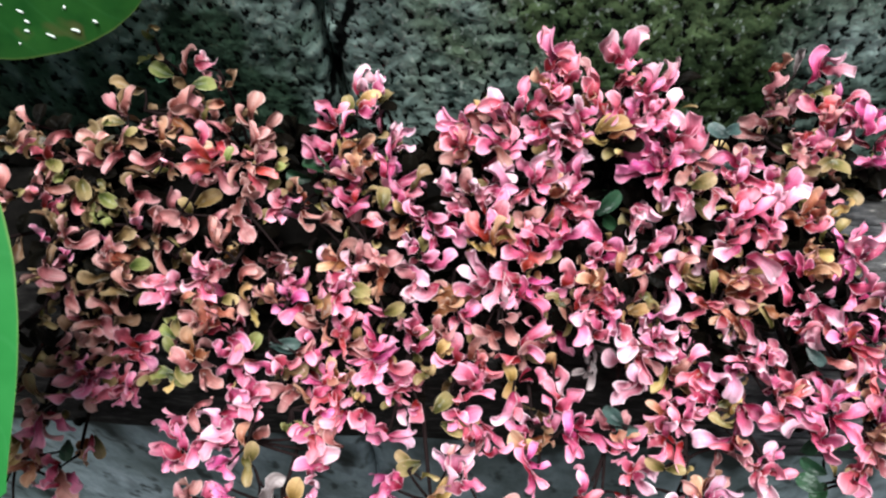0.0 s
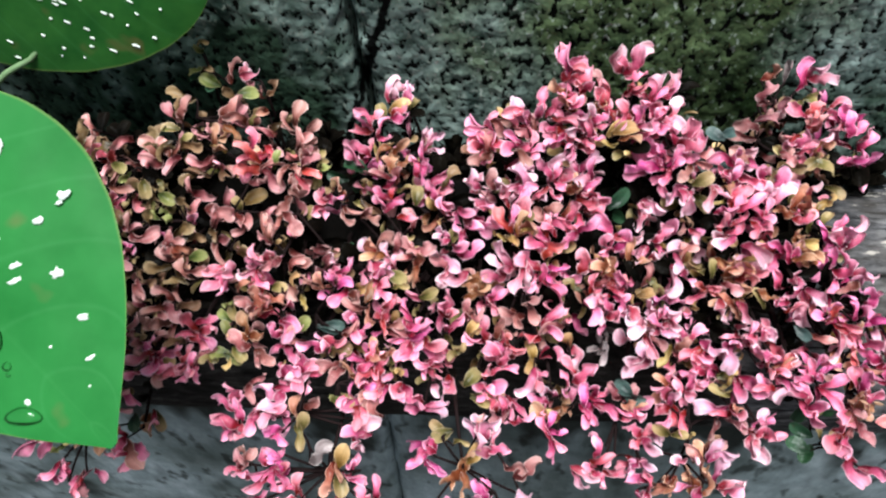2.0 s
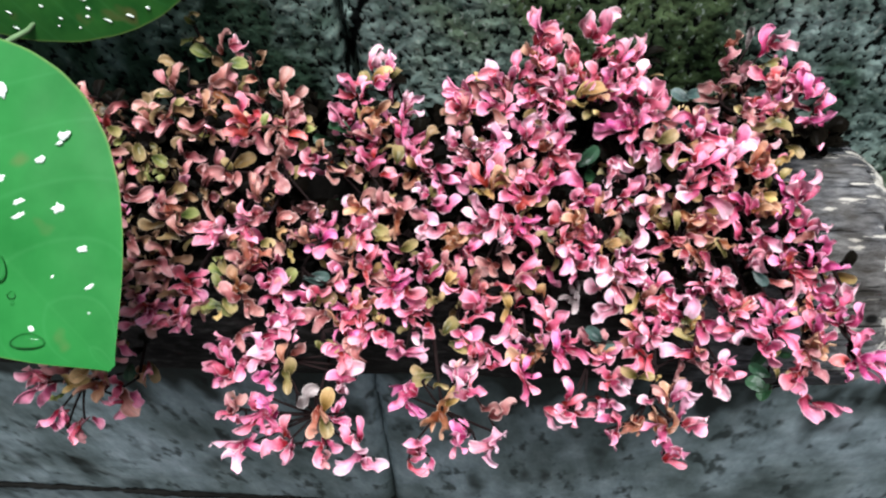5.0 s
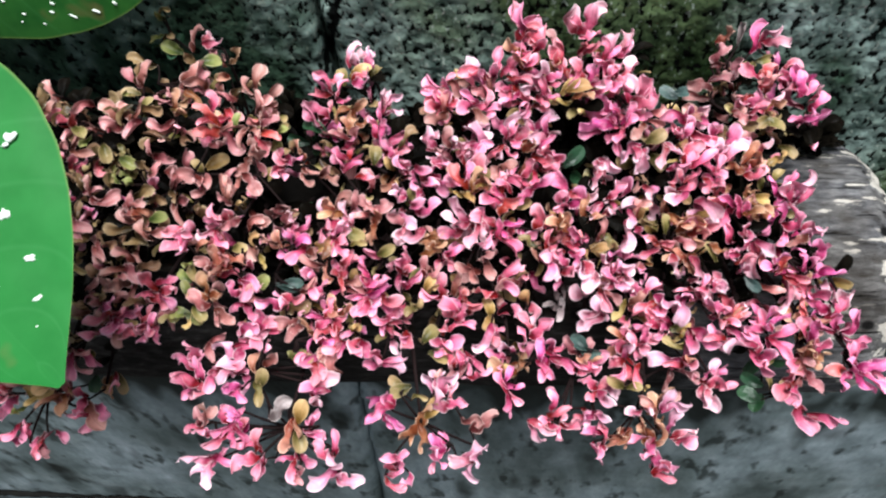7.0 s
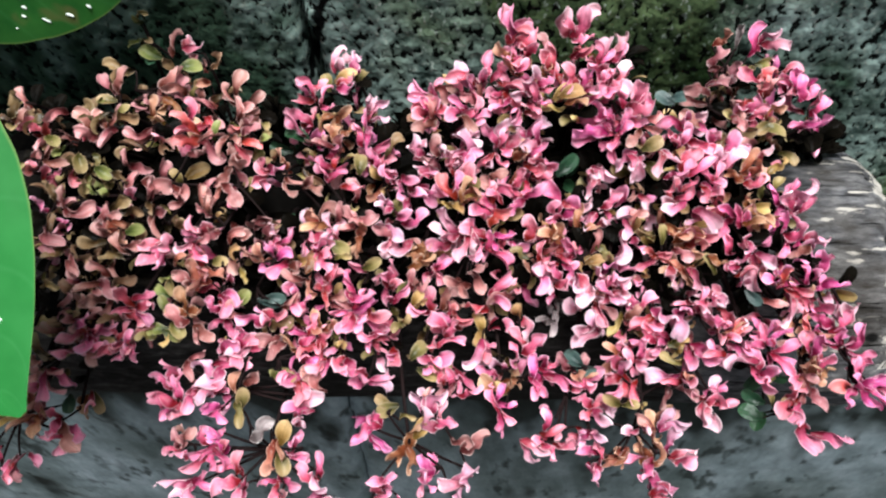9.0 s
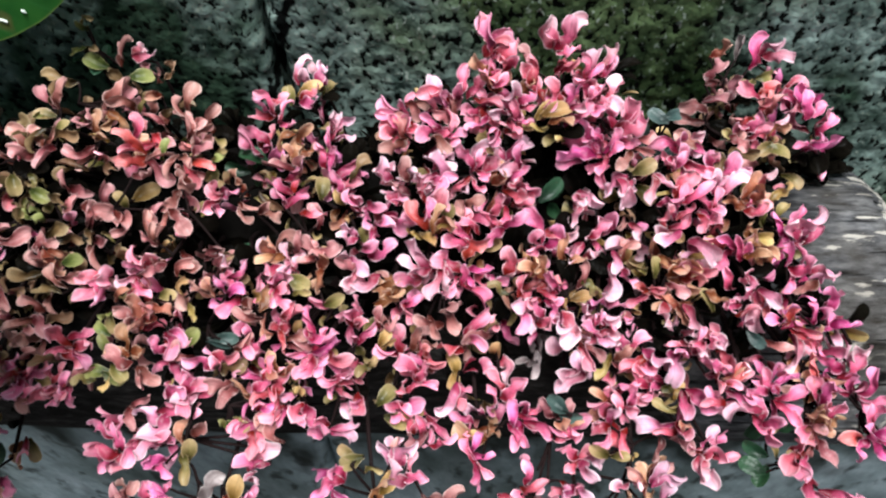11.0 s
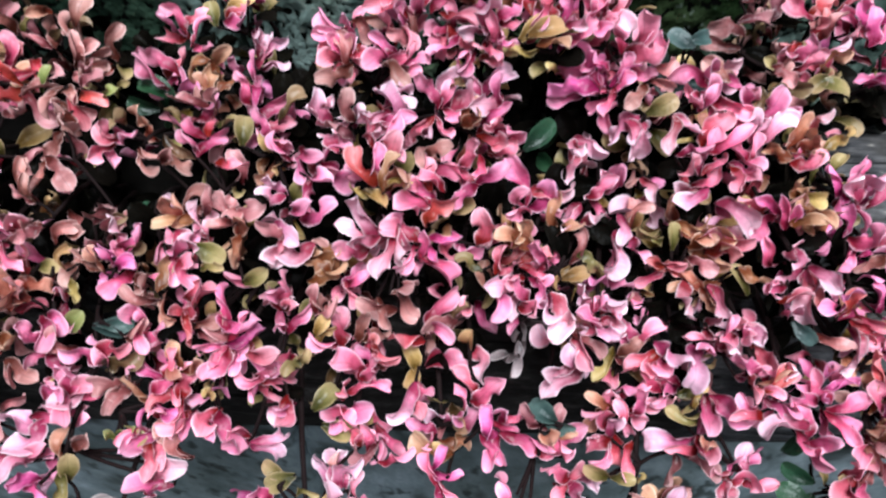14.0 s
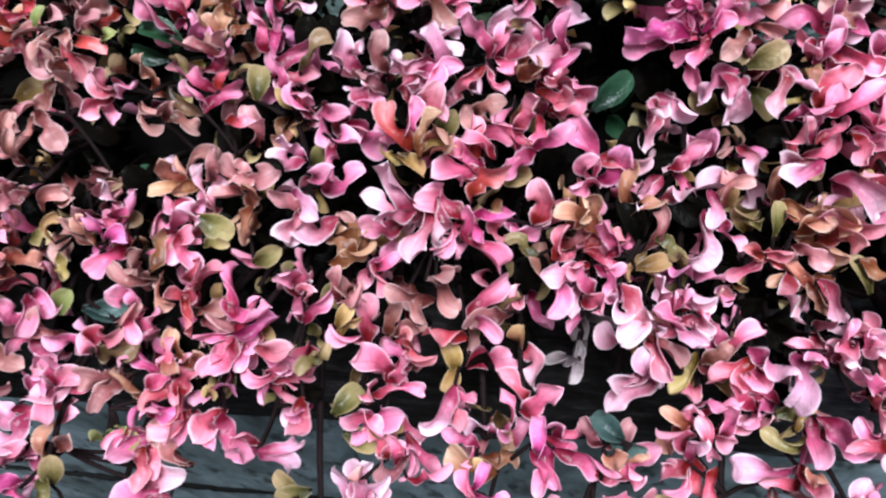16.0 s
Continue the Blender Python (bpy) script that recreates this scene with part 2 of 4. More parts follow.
LEAVES = {
    "P": leaf_paint("pink_leaf", (0.17, 0.006, 0.02), (0.92, 0.185, 0.355), (0.99, 0.7, 0.8)),
    "M": leaf_paint("magenta_leaf", (0.2, 0.008, 0.045), (0.9, 0.145, 0.39), (0.97, 0.58, 0.76)),
    "L": leaf_paint("pale_pink_leaf", (0.28, 0.03, 0.07), (0.94, 0.4, 0.56), (0.99, 0.88, 0.92)),
    "R": leaf_paint("red_leaf", (0.18, 0.008, 0.014), (0.74, 0.1, 0.16), (0.93, 0.56, 0.6)),
    "S": leaf_paint("salmon_leaf", (0.09, 0.014, 0.012), (0.52, 0.17, 0.17), (0.8, 0.53, 0.51)),
    "T": leaf_paint("orange_leaf", (0.14, 0.03, 0.012), (0.56, 0.235, 0.135), (0.8, 0.55, 0.42)),
    "O": leaf_paint("olive_leaf", (0.05, 0.045, 0.008), (0.3, 0.235, 0.085), (0.56, 0.4, 0.24)),
    "V": leaf_paint("yellow_green_leaf", (0.035, 0.05, 0.008), (0.24, 0.27, 0.07), (0.45, 0.42, 0.2)),
    "Y": leaf_paint("yellow_leaf", (0.14, 0.08, 0.015), (0.58, 0.37, 0.13), (0.78, 0.58, 0.32)),
    "D": leaf_paint("dull_leaf", (0.03, 0.016, 0.005), (0.22, 0.12, 0.055), (0.44, 0.31, 0.2)),
    # near-black copy for leaves inside the crowns: their shade is put into the colour
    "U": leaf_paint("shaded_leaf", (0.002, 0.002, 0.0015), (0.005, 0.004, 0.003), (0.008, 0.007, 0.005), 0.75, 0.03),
    "G": leaf_paint("green_leaf", (0.006, 0.02, 0.009), (0.017, 0.055, 0.024), (0.04, 0.095, 0.048)),
    "E": leaf_paint("grey_green_leaf", (0.02, 0.036, 0.032), (0.05, 0.09, 0.082), (0.12, 0.175, 0.155)),
    "W": leaf_paint("dry_leaf", (0.08, 0.06, 0.06), (0.3, 0.24, 0.24), (0.5, 0.44, 0.43)),
    "B": leaf_paint("withered_leaf", (0.06, 0.012, 0.014), (0.36, 0.12, 0.13), (0.55, 0.38, 0.36)),
}


# ---- mesh helpers ----
def mesh_of(name, verts, faces, material, uvs=None, smooth=True):
    me = bpy.data.meshes.new(name)
    me.from_pydata(verts, [], faces)
    me.materials.append(material)
    if uvs is not None:
        layer = me.uv_layers.new(name="UVMap")
        index = np.empty(len(me.loops), dtype=np.int32)
        me.loops.foreach_get("vertex_index", index)
        layer.data.foreach_set("uv", np.asarray(uvs, dtype=np.float32)[index].ravel())
    me.polygons.foreach_set("use_smooth", [smooth] * len(me.polygons))
    me.update()
    return me


def put(name, me, parent=None, at=None):
    ob = new(name, me)
    ob.parent = parent
    if at is not None:
        ob.matrix_basis = at
    return ob


def grid_faces(rows, cols, closed=False):
    out = []
    for r in range(rows - 1):
        for c in range(cols - (0 if closed else 1)):
            d = (c + 1) % cols
            out.append((r * cols + c, r * cols + d, (r + 1) * cols + d, (r + 1) * cols + c))
    return out


def tube(name, points, radii, material, sides=7):
    """A tapered round stem along points."""
    verts = []
    side = Vector((0.3, 0.9, 0.2))
    for k, p in enumerate(points):
        ahead = (points[min(k + 1, len(points) - 1)] - points[max(k - 1, 0)]).normalized()
        a = (side - ahead * side.dot(ahead)).normalized()
        b = ahead.cross(a)
        for s in range(sides):
            w = 2 * math.pi * s / sides
            verts.append(p + (a * math.cos(w) + b * math.sin(w)) * radii[k])
    faces = grid_faces(len(points), sides, True)
    faces += [tuple(range(sides))[::-1], tuple(range(len(verts) - sides, len(verts)))]
    return mesh_of(name, verts, faces, material)


def rough_block(name, x0, x1, y0, y1, z0, z1, step, relief, material, edge=0.006, scale=45.0, lean=0.0):
    """A concrete block whose front (towards -y) is a fine uneven sheet with worn, rounded edges."""
    nx, nz = max(2, round((x1 - x0) / step)), max(2, round((z1 - z0) / step))
    verts, faces = [], []
    for k in range(nz + 1):
        for i in range(nx + 1):
            x, z = x0 + (x1 - x0) * i / nx, z0 + (z1 - z0) * k / nz
            near = min(x - x0, x1 - x, z - z0, z1 - z)
            p = Vector((x, 0, z))
            chip = edge * (1 + 0.9 * noise.noise(p * 38) + 0.5 * noise.noise(p * 120))
            worn = chip * max(0.0, 1 - near / max(chip, 0.001)) ** 2
            h = noise.noise(p * scale) * 0.6 + noise.noise(p * scale * 3.1) * 0.4 + noise.noise(p * 9) * 0.8
            verts.append((x + lean * (z - z1), y0 + worn - relief * h, z))
    faces += [(a, b, c, d) for a, b, c, d in grid_faces(nz + 1, nx + 1)]
    base = len(verts)
    verts += [(x + lean * (z - z1), y1, z) for z in (z0, z1) for x in (x0, x1)]
    row = nx + 1
    faces.append(tuple(range(nx, -1, -1)) + (base, base + 1))
    faces.append(tuple(nz * row + i for i in range(row)) + (base + 3, base + 2))
    faces.append(tuple(k * row for k in range(nz + 1)) + (base + 2, base))
    faces.append(tuple(k * row + nx for k in range(nz, -1, -1)) + (base + 1, base + 3))
    faces.append((base, base + 2, base + 3, base + 1))
    me = mesh_of(name, verts, faces, material)
    flat = [False] * len(me.polygons)
    flat[: nx * nz] = [True] * (nx * nz)
    me.polygons.foreach_set("use_smooth", flat)
    return me


def slab(name, x0, x1, y0, y1, z0, z1, material):
    v = [(x, y, z) for z in (z0, z1) for y in (y0, y1) for x in (x0, x1)]
    f = [(0, 2, 3, 1), (4, 5, 7, 6), (0, 1, 5, 4), (2, 6, 7, 3), (0, 4, 6, 2), (1, 3, 7, 5)]
    return mesh_of(name, v, f, material, smooth=False)


# ---- structure: ground, lower wall with a ledge, upper wall set back ----
LEDGE = -0.006
ground = tagged(put("ground", mesh_of("ground", [(-400, -400, -0.86), (400, -400, -0.86), (400, 400, -0.86), (-400, 400, -0.86)], [(0, 1, 2, 3)], GROUND)),
                "damp dark bare ground below the wall", "ground", kind="structure")

wall_upper = tagged(put("wall_upper", slab("wall_upper", -1.6, 1.4, 0.03, 0.15, LEDGE, 0.78, JOINT)),
                    "rough mossy concrete block wall with dark joints", "wall", kind="structure")
for x0, x1, fine in ((-1.6, -0.962, False), (-0.954, -0.552, False), (-0.546, -0.1295, True), (-0.1235, 0.594, True), (0.6, 1.4, False)):
    step = 0.003 if fine else 0.02
    put("concrete_block", rough_block("concrete_block", x0, x1, 0.0, 0.05, LEDGE, 0.32, step, 0.0022, WALL, 0.01, 150.0), wall_upper)
    put("concrete_block", rough_block("concrete_block", x0 - 0.2, x1 - 0.208, 0.0, 0.05, 0.332, 0.78, 0.02, 0.002, WALL, 0.01), wall_upper)

wall_lower = tagged(put("wall_lower", slab("wall_lower", -1.6, 1.4, -0.092, 0.15, -0.86, LEDGE - 0.004, JOINT)),
                    "damp grey cast concrete retaining wall with a narrow ledge", "wall", kind="structure")
for x0, x1 in ((-1.6, -0.9), (-0.893, -0.1362), (-0.135, 0.62), (0.627, 1.4)):
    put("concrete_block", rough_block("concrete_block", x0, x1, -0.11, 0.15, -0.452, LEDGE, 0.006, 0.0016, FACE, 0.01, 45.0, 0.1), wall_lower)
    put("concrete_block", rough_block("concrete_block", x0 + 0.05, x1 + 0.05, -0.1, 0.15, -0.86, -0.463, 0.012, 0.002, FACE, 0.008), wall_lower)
put("joint", rough_block("joint", -1.6, 1.4, -0.1115, 0.1, -0.465, -0.4515, 0.004, 0.0035, JOINT, 0.003, 60.0), wall_lower)


# ---- added earth between the log and the wall, black for the deep shade there ----
def earth_mesh():
    nx, ny = 120, 14
    verts = []
    for k in range(ny + 1):
        for i in range(nx + 1):
            x, y = -0.42 + 0.58 * i / nx, -0.075 + 0.077 * k / ny
            h = 0.118 + 0.016 * noise.noise(Vector((x * 18, y * 18, 0))) + 0.006 * noise.noise(Vector((x * 70, y * 70, 3)))
            h -= 0.05 * max(0.0, 1 - (0.16 - x) / 0.05) ** 2 + 0.05 * max(0.0, 1 - (x + 0.42) / 0.05) ** 2
            verts.append((x, y, h))
    top = len(verts)
    faces = grid_faces(ny + 1, nx + 1)
    verts += [(x, y, LEDGE) for x, y, _ in verts[:]]
    rim = [i for i in range(nx + 1)] + [(k + 1) * (nx + 1) - 1 for k in range(1, ny + 1)] + [ny * (nx + 1) + i for i in range(nx - 1, -1, -1)] + [k * (nx + 1) for k in range(ny - 1, 0, -1)]
    for a, b in zip(rim, rim[1:] + rim[:1]):
        faces.append((b, a, a + top, b + top))
    return mesh_of("earth", verts, faces, SHADE_EARTH)


earth = tagged(put("earth", earth_mesh()), "added earth between log and wall, coloured black for deep shade", "earth", kind="stuff")


# ---- the log on the ledge ----
def log_mesh():
    rings, sides, r0 = 150, 90, 0.08
    verts = []
    for k in range(rings + 1):
        f = k / rings
        x = -0.40 + 0.61 * f
        near = min(f, 1 - f) * 0.61
        trim = 0.009 * max(0.0, 1 - near / 0.016) ** 2
        for s in range(sides):
            w = 2 * math.pi * s / sides
            cy, cz = math.cos(w), math.sin(w)
            h = 0.0035 * noise.noise(Vector((x * 4, cy * 3, cz * 3))) + 0.0022 * noise.noise(Vector((x * 14, cy * 22, cz * 22)))
            r = r0 - trim + h
            verts.append((x, -0.095 + r * cy, 0.0745 + r * cz))
    faces = grid_faces(rings + 1, sides, True)
    faces += [tuple(range(sides)), tuple(range(len(verts) - 1, len(verts) - sides - 1, -1))]
    return mesh_of("log", verts, faces, WOOD)


log = tagged(put("log", log_mesh()), "weathered grey wooden log lying on the concrete ledge", "log")
log.data.polygons[-1].use_smooth = log.data.polygons[-2].use_smooth = False


# ---- added earth on the log, in which the plants root, black for shade ----
def mound_mesh():
    nx, na = 150, 26
    verts = []
    for k in range(na + 1):
        w = radians(28 + 92 * k / na)
        for i in range(nx + 1):
            x = -0.40 + 0.555 * i / nx
            lip = min(k, na - k, i, nx - i) / 5
            h = 0.083 + (0.007 + 0.006 * noise.noise(Vector((x * 30, w * 3, 2))) + 0.003 * noise.noise(Vector((x * 110, w * 9, 4)))) * min(1.0, lip) - 0.012 * (1 - min(1.0, lip))
            h += 0.012 * noise.noise(Vector((x * 25, 0, 7))) * (k > na - 5) * -0.3
            verts.append((x, -0.095 + h * math.cos(w), 0.0745 + h * math.sin(w)))
    return mesh_of("earth", verts, grid_faces(na + 1, nx + 1), SHADE_EARTH)


mound = tagged(put("earth", mound_mesh()), "added earth on top of the log, coloured black for deep shade", "earth", kind="stuff")


# ---- the pink plants ----
def ease(a, b, v):
    g = min(1.0, max(0.0, (v - a) / (b - a)))
    return g * g * (3 - 2 * g)


def spoon_leaf(name, material, seed):
    """A flat young leaf, one unit long: an obovate spoon with a creased midrib."""
    rng = random.Random(seed)
    rows, cols = 11, 7
    full, bend, crease, lean = rng.uniform(0.23, 0.32), rng.uniform(0.1, 1.3), rng.uniform(0.3, 0.8), rng.uniform(-0.35, 0.35)
    verts, uvs, p = [], [], Vector()
    before = 0.0
    for r in range(rows):
        v = 1 - (1 - r / (rows - 1)) ** 1.4
        dip, turn = bend * (v - 0.25), lean * v
        ahead = Vector((math.sin(turn) * math.cos(dip), math.cos(turn) * math.cos(dip), -math.sin(dip)))
        across = Vector((math.cos(turn), -math.sin(turn), 0))
        up = across.cross(ahead)
        p, before = p + ahead * (v - before), v
        half = (0.07 + (full - 0.07) * ease(-0.05, 0.5, v)) * math.sqrt(max(0.0004, 1 - max(0.0, (v - 0.64) / 0.36) ** 2.2))
        for c in range(cols):
            u = -1 + 2 * c / (cols - 1)
            h = half * (crease * abs(u) ** 1.3 - 0.35 * max(0.0, abs(u) - 0.6)) + 0.02 * u * math.sin(v * 7 + seed)
            verts.append(p + across * half * u + up * h)
            uvs.append(((u + 1) / 2, v))
    return mesh_of(name, verts, grid_faces(rows, cols), material, uvs)


def curled_leaf(name, material, seed):
    """A curled leaf, one unit long: a slender neck, rolled into a trough or a ridge, that opens into a cupped, rounded mouth with wavy margins."""
    rng = random.Random(seed)
    rows, cols = 19, 9
    waist = rng.uniform(0.32, 0.52)
    tight = rng.uniform(1.3, 2.0) * rng.choice((1, 1, -0.75))
    foot_wide, mouth_wide = rng.uniform(0.02, 0.12), rng.uniform(0.11, 0.18)
    foot_roll, mouth_roll = rng.uniform(0.9, 1.6), rng.uniform(1.35, 2.1)
    sweep, snake, twist = rng.uniform(-0.8, 0.8), rng.choice((-1, 1)) * rng.uniform(0.1, 0.65), rng.uniform(-1.4, 1.4)
    rise, recurve = rng.uniform(0.1, 0.8), rng.choice((rng.uniform(0.6, 2.2), rng.uniform(-0.9, 0.6)))
    wave, phase = rng.uniform(0.035, 0.085), rng.uniform(0, 6.28)
    uneven = rng.uniform(-0.35, 0.35)
    verts, uvs, p = [], [], Vector()
    before = 0.0
    for r in range(rows):
        v = 1 - (1 - r / (rows - 1)) ** 1.35
        turn = sweep * (v - 0.4) + snake * math.sin(v * 6.0 + phase)
        dip = -rise + recurve * v + 0.6 * math.sin(v * 6 + phase) * v
        ahead = Vector((math.sin(turn) * math.cos(dip), math.cos(turn) * math.cos(dip), -math.sin(dip)))
        across = Vector((math.cos(turn), -math.sin(turn), 0))
        up = across.cross(ahead)
        t = twist * (ease(waist - 0.3, waist + 0.35, v) - 0.3)
        across, up = across * math.cos(t) + up * math.sin(t), up * math.cos(t) - across * math.sin(t)
        p, before = p + ahead * (v - before), v
        near = math.exp(-((v - waist) / 0.17) ** 2)
        wide = foot_wide * math.exp(-((v - waist * 0.5) / 0.17) ** 2) + mouth_wide * ease(waist - 0.05, waist + 0.32, v)
        half = (0.03 + 0.1 * ease(0.0, 0.3, v) + 0.92 * wide) * math.sqrt(max(0.0004, 1 - max(0.0, (v - 0.76) / 0.24) ** 2))
        side_roll = foot_roll + (mouth_roll - foot_roll) * ease(waist - 0.1, waist + 0.2, v)
        side_roll = side_roll + (tight - side_roll) * near
        for c in range(cols):
            u = math.sin(math.pi / 2 * (-1 + 2 * c / (cols - 1)))
            roll = side_roll * (1 + uneven * (1 if u > 0 else -1))
            roll = roll if abs(roll) > 0.1 else 0.1
            rad = half / roll
            x, h = rad * math.sin(u * roll), rad * (1 - math.cos(u * roll))
            h += wave * abs(u) ** 1.5 * math.sin(v * 9 + phase + (2.2 if u > 0 else 0)) * ease(0.1, 0.4, v)
            lip = max(0.0, (abs(u) - 0.75) / 0.25) ** 2 * ease(waist, 0.8, v)
            h -= 0.16 * half * lip
            x += 0.12 * half * lip * (1 if u > 0 else -1)
            verts.append(p + across * x + up * h)
            uvs.append(((u + 1) / 2, v))
    return mesh_of(name, verts, grid_faces(rows, cols), material, uvs)


KINDS = {key: [(spoon_leaf if key in "GEU" or (key in "OYV" and n % 2) else curled_leaf)("leaf", mat, n * 17 + k) for n in range(22)] for k, (key, mat) in enumerate(LEAVES.items())}
CENTRE = {"U": "UU", "H": "OY", "P": "OY", "M": "PO", "L": "YO", "R": "OT", "S": "OD", "E": "EE", "W": "WW", "T": "OY", "O": "OO", "Y": "OT", "D": "OD", "G": "GG", "B": "BD"}
OUTER = {"P": "PPPPPPLMPSTY", "L": "LLLLPYO", "R": "RRRRPO", "M": "MMMMPPLO", "O": "OSSDP", "Y": "YTPPP", "T": "TSSPP", "D": "DDSSOR", "S": "SSSPRO"}
dice = random.Random(4)


def hub_whorl(stem, foot, frame_of):
    """The olive heart from which the long dark arms of a hanging shoot part."""
    for k in range(4):
        turn = frame_of @ Matrix.Rotation(k * 1.7, 4, "Z") @ Matrix.Rotation(radians(dice.uniform(5, 50)), 4, "X")
        size = dice.uniform(0.011, 0.014)
        put("leaf", dice.choice(KINDS[dice.choice("OYY")]), stem, Matrix.Translation(foot) @ turn @ Matrix.Diagonal((size, size, size, 1)))


def arm(plant, place, hub, shift):
    """A thin dark arm from a hub to the curled leaves at its end."""
    tip, hub = place - shift, hub - shift
    foot = tip.lerp(hub, 0.12)
    mid = hub.lerp(foot, 0.5) + Vector((0, -0.002, 0.003))
    points = [hub * (1 - t) ** 2 + mid * (2 * t * (1 - t)) + foot * t * t for t in (0, 0.2, 0.4, 0.6, 0.8, 1)]
    return put("stem", tube("stem", points, [0.0009, 0.0008, 0.0007, 0.0007, 0.0006, 0.0006], STEM, 6), plant), foot


def shoot(plant, colour, place, root, shift, open_crown=True):
    """One stem from the root to a place, with a few leaves along it and, where the crown is open, a whorl of leaves at its end. Returns the stem and its end."""
    out = Vector(((place.x - root.x) * 0.8, (place.y + 0.1) * 1.1 - 0.03, max(0.02, place.z - 0.13) * 0.9))
    tip, root = place - shift, root - shift
    axis = (out.normalized() + Vector((dice.uniform(-0.25, 0.25), dice.uniform(-0.25, 0.25), dice.uniform(0, 0.3)))).normalized()
    foot = tip - axis * (0.003 if colour == "H" else 0.012)
    mid = root.lerp(foot, 0.55) + Vector((0, 0, 0.015)) + Vector([dice.uniform(-0.008, 0.008) for _ in range(3)])
    points = []
    for k in range(9):
        t = k / 8
        points.append(root * (1 - t) ** 2 + mid * (2 * t * (1 - t)) + foot * t * t)
    stem = put("stem", tube("stem", points, [0.0016 - 0.0008 * k / 8 for k in range(9)], STEM), plant)
    frame_of = axis.to_track_quat("Z", "Y").to_matrix().to_4x4()
    if colour == "H":
        if open_crown:
            hub_whorl(stem, foot, frame_of)
        return stem, foot
    if open_crown:
        count, low = (4 if colour in "GEW" else dice.randint(6, 8)), 0.0
    else:
        count, low = 3, 0.01
    spin = dice.uniform(0, 6.28)
    for k in range(count):
        inner = k < 3
        kind = dice.choice(CENTRE[colour]) if inner and dice.random() < 0.8 else colour
        if not inner:
            kind = dice.choice(OUTER.get(colour, colour * 7 + CENTRE[colour][1]))
        if not open_crown and k:
            kind = dice.choice(OUTER.get(colour, colour))
        size = dice.uniform(0.014, 0.0185)
        if kind in "OYG":
            size *= 0.7
        lift = radians(dice.uniform(25, 60) if inner else dice.uniform(12, 70))
        around = spin + (k * 2.1 if inner else k * 2.4) + dice.uniform(-0.3, 0.3)
        turn = Matrix.Rotation(around, 4, "Z") @ Matrix.Rotation(lift, 4, "X")
        m = Matrix.Translation(foot - axis * (low + 0.001 * (count - k))) @ frame_of @ turn @ Matrix.Translation((0, 0.002, 0)) @ Matrix.Rotation(dice.uniform(-1.2, 1.2), 4, "Y")
        put("leaf", dice.choice(KINDS[kind]), stem, m @ Matrix.Diagonal((size, size, size, 1)))
    # mostly near-black leaves along the stem, giving the crown's inside its shade by colour
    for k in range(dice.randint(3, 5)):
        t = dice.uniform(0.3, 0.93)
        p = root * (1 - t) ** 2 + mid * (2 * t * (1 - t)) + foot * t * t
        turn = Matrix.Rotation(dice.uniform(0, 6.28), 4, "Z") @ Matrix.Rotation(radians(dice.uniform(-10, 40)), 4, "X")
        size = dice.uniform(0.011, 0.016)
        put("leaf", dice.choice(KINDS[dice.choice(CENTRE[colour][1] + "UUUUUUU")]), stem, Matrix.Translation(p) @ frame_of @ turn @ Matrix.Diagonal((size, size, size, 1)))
    return stem, foot


# shoots: a letter for the leaves' colour and the place of the tip in millimetres; small letters are arms of the hub before them
SHOOTS_LEFT = ("GSSDDODOOSTOTSSPPDDDDDO", [
    (-212, -24, 234), (-186, -12, 214), (-190, -40, 211), (-212, -60, 228), (-225, -88, 231), (-215, -84, 229), (-233, -107, 218), (-226, -121, 207),
    (-206, -131, 207), (-191, -96, 222), (-178, -91, 221), (-166, -66, 215), (-157, -97, 222), (-142, -78, 221), (-130, -104, 223),
    (-174, -131, 218), (-133, -132, 219), (-203, -150, 204), (-171, -154, 207), (-207, -176, 196), (-190, -166, 200), (-238, -104, 224),
    (-231, -138, 206),])
SHOOTS_LEFT_FRONT = ("SSSSODSODPPDHpssspsodbgPOPSOPPPNmpygNgo", [
    (-161, -162, 203), (-207, -199, 185), (-191, -206, 176), (-180, -185, 187), (-164, -194, 182), (-158, -179, 192), (-142, -174, 195),
    (-127, -167, 197), (-141, -155, 206), (-109, -185, 194), (-103, -178, 207), (-215, -186, 193), (-247, -238, 160), (-269, -238, 165),
    (-271, -231, 170), (-257, -253, 152), (-242, -255, 146), (-220, -241, 149), (-256, -243, 158), (-231, -233, 160), (-259, -230, 169),
    (-252, -261, 145), (-216, -229, 161), (-154, -159, 208), (-129, -167, 198), (-92, -170, 208), (-149, -178, 194), (-165, -181, 191),
    (-139, -190, 187), (-99, -207, 181), (-134, -211, 178), (-123, -181, 193), (-108, -170, 206), (-116, -198, 186), (-105, -216, 178),
    (-115, -186, 193), (-158, -192, 184), (-149, -207, 177), (-166, -199, 178),])
SHOOTS_MIDDLE_BACK = ("POPTPMMPSSPSSPPTLPPPG", [
    (-92, -19, 199), (-93, -50, 210), (-101, -85, 225), (-82, -97, 224), (-106, -98, 223), (-69, -91, 221), (-71, -106, 219), (-116, -121, 213),
    (-100, -118, 215), (-84, -121, 215), (-61, -119, 220), (-82, -144, 209), (-95, -142, 207), (-67, -133, 215), (-57, -139, 217), (-77, -161, 204),
    (-87, -165, 207), (-41, -93, 229), (-24, -105, 230), (-17, -79, 242), (-113, -101, 222),])
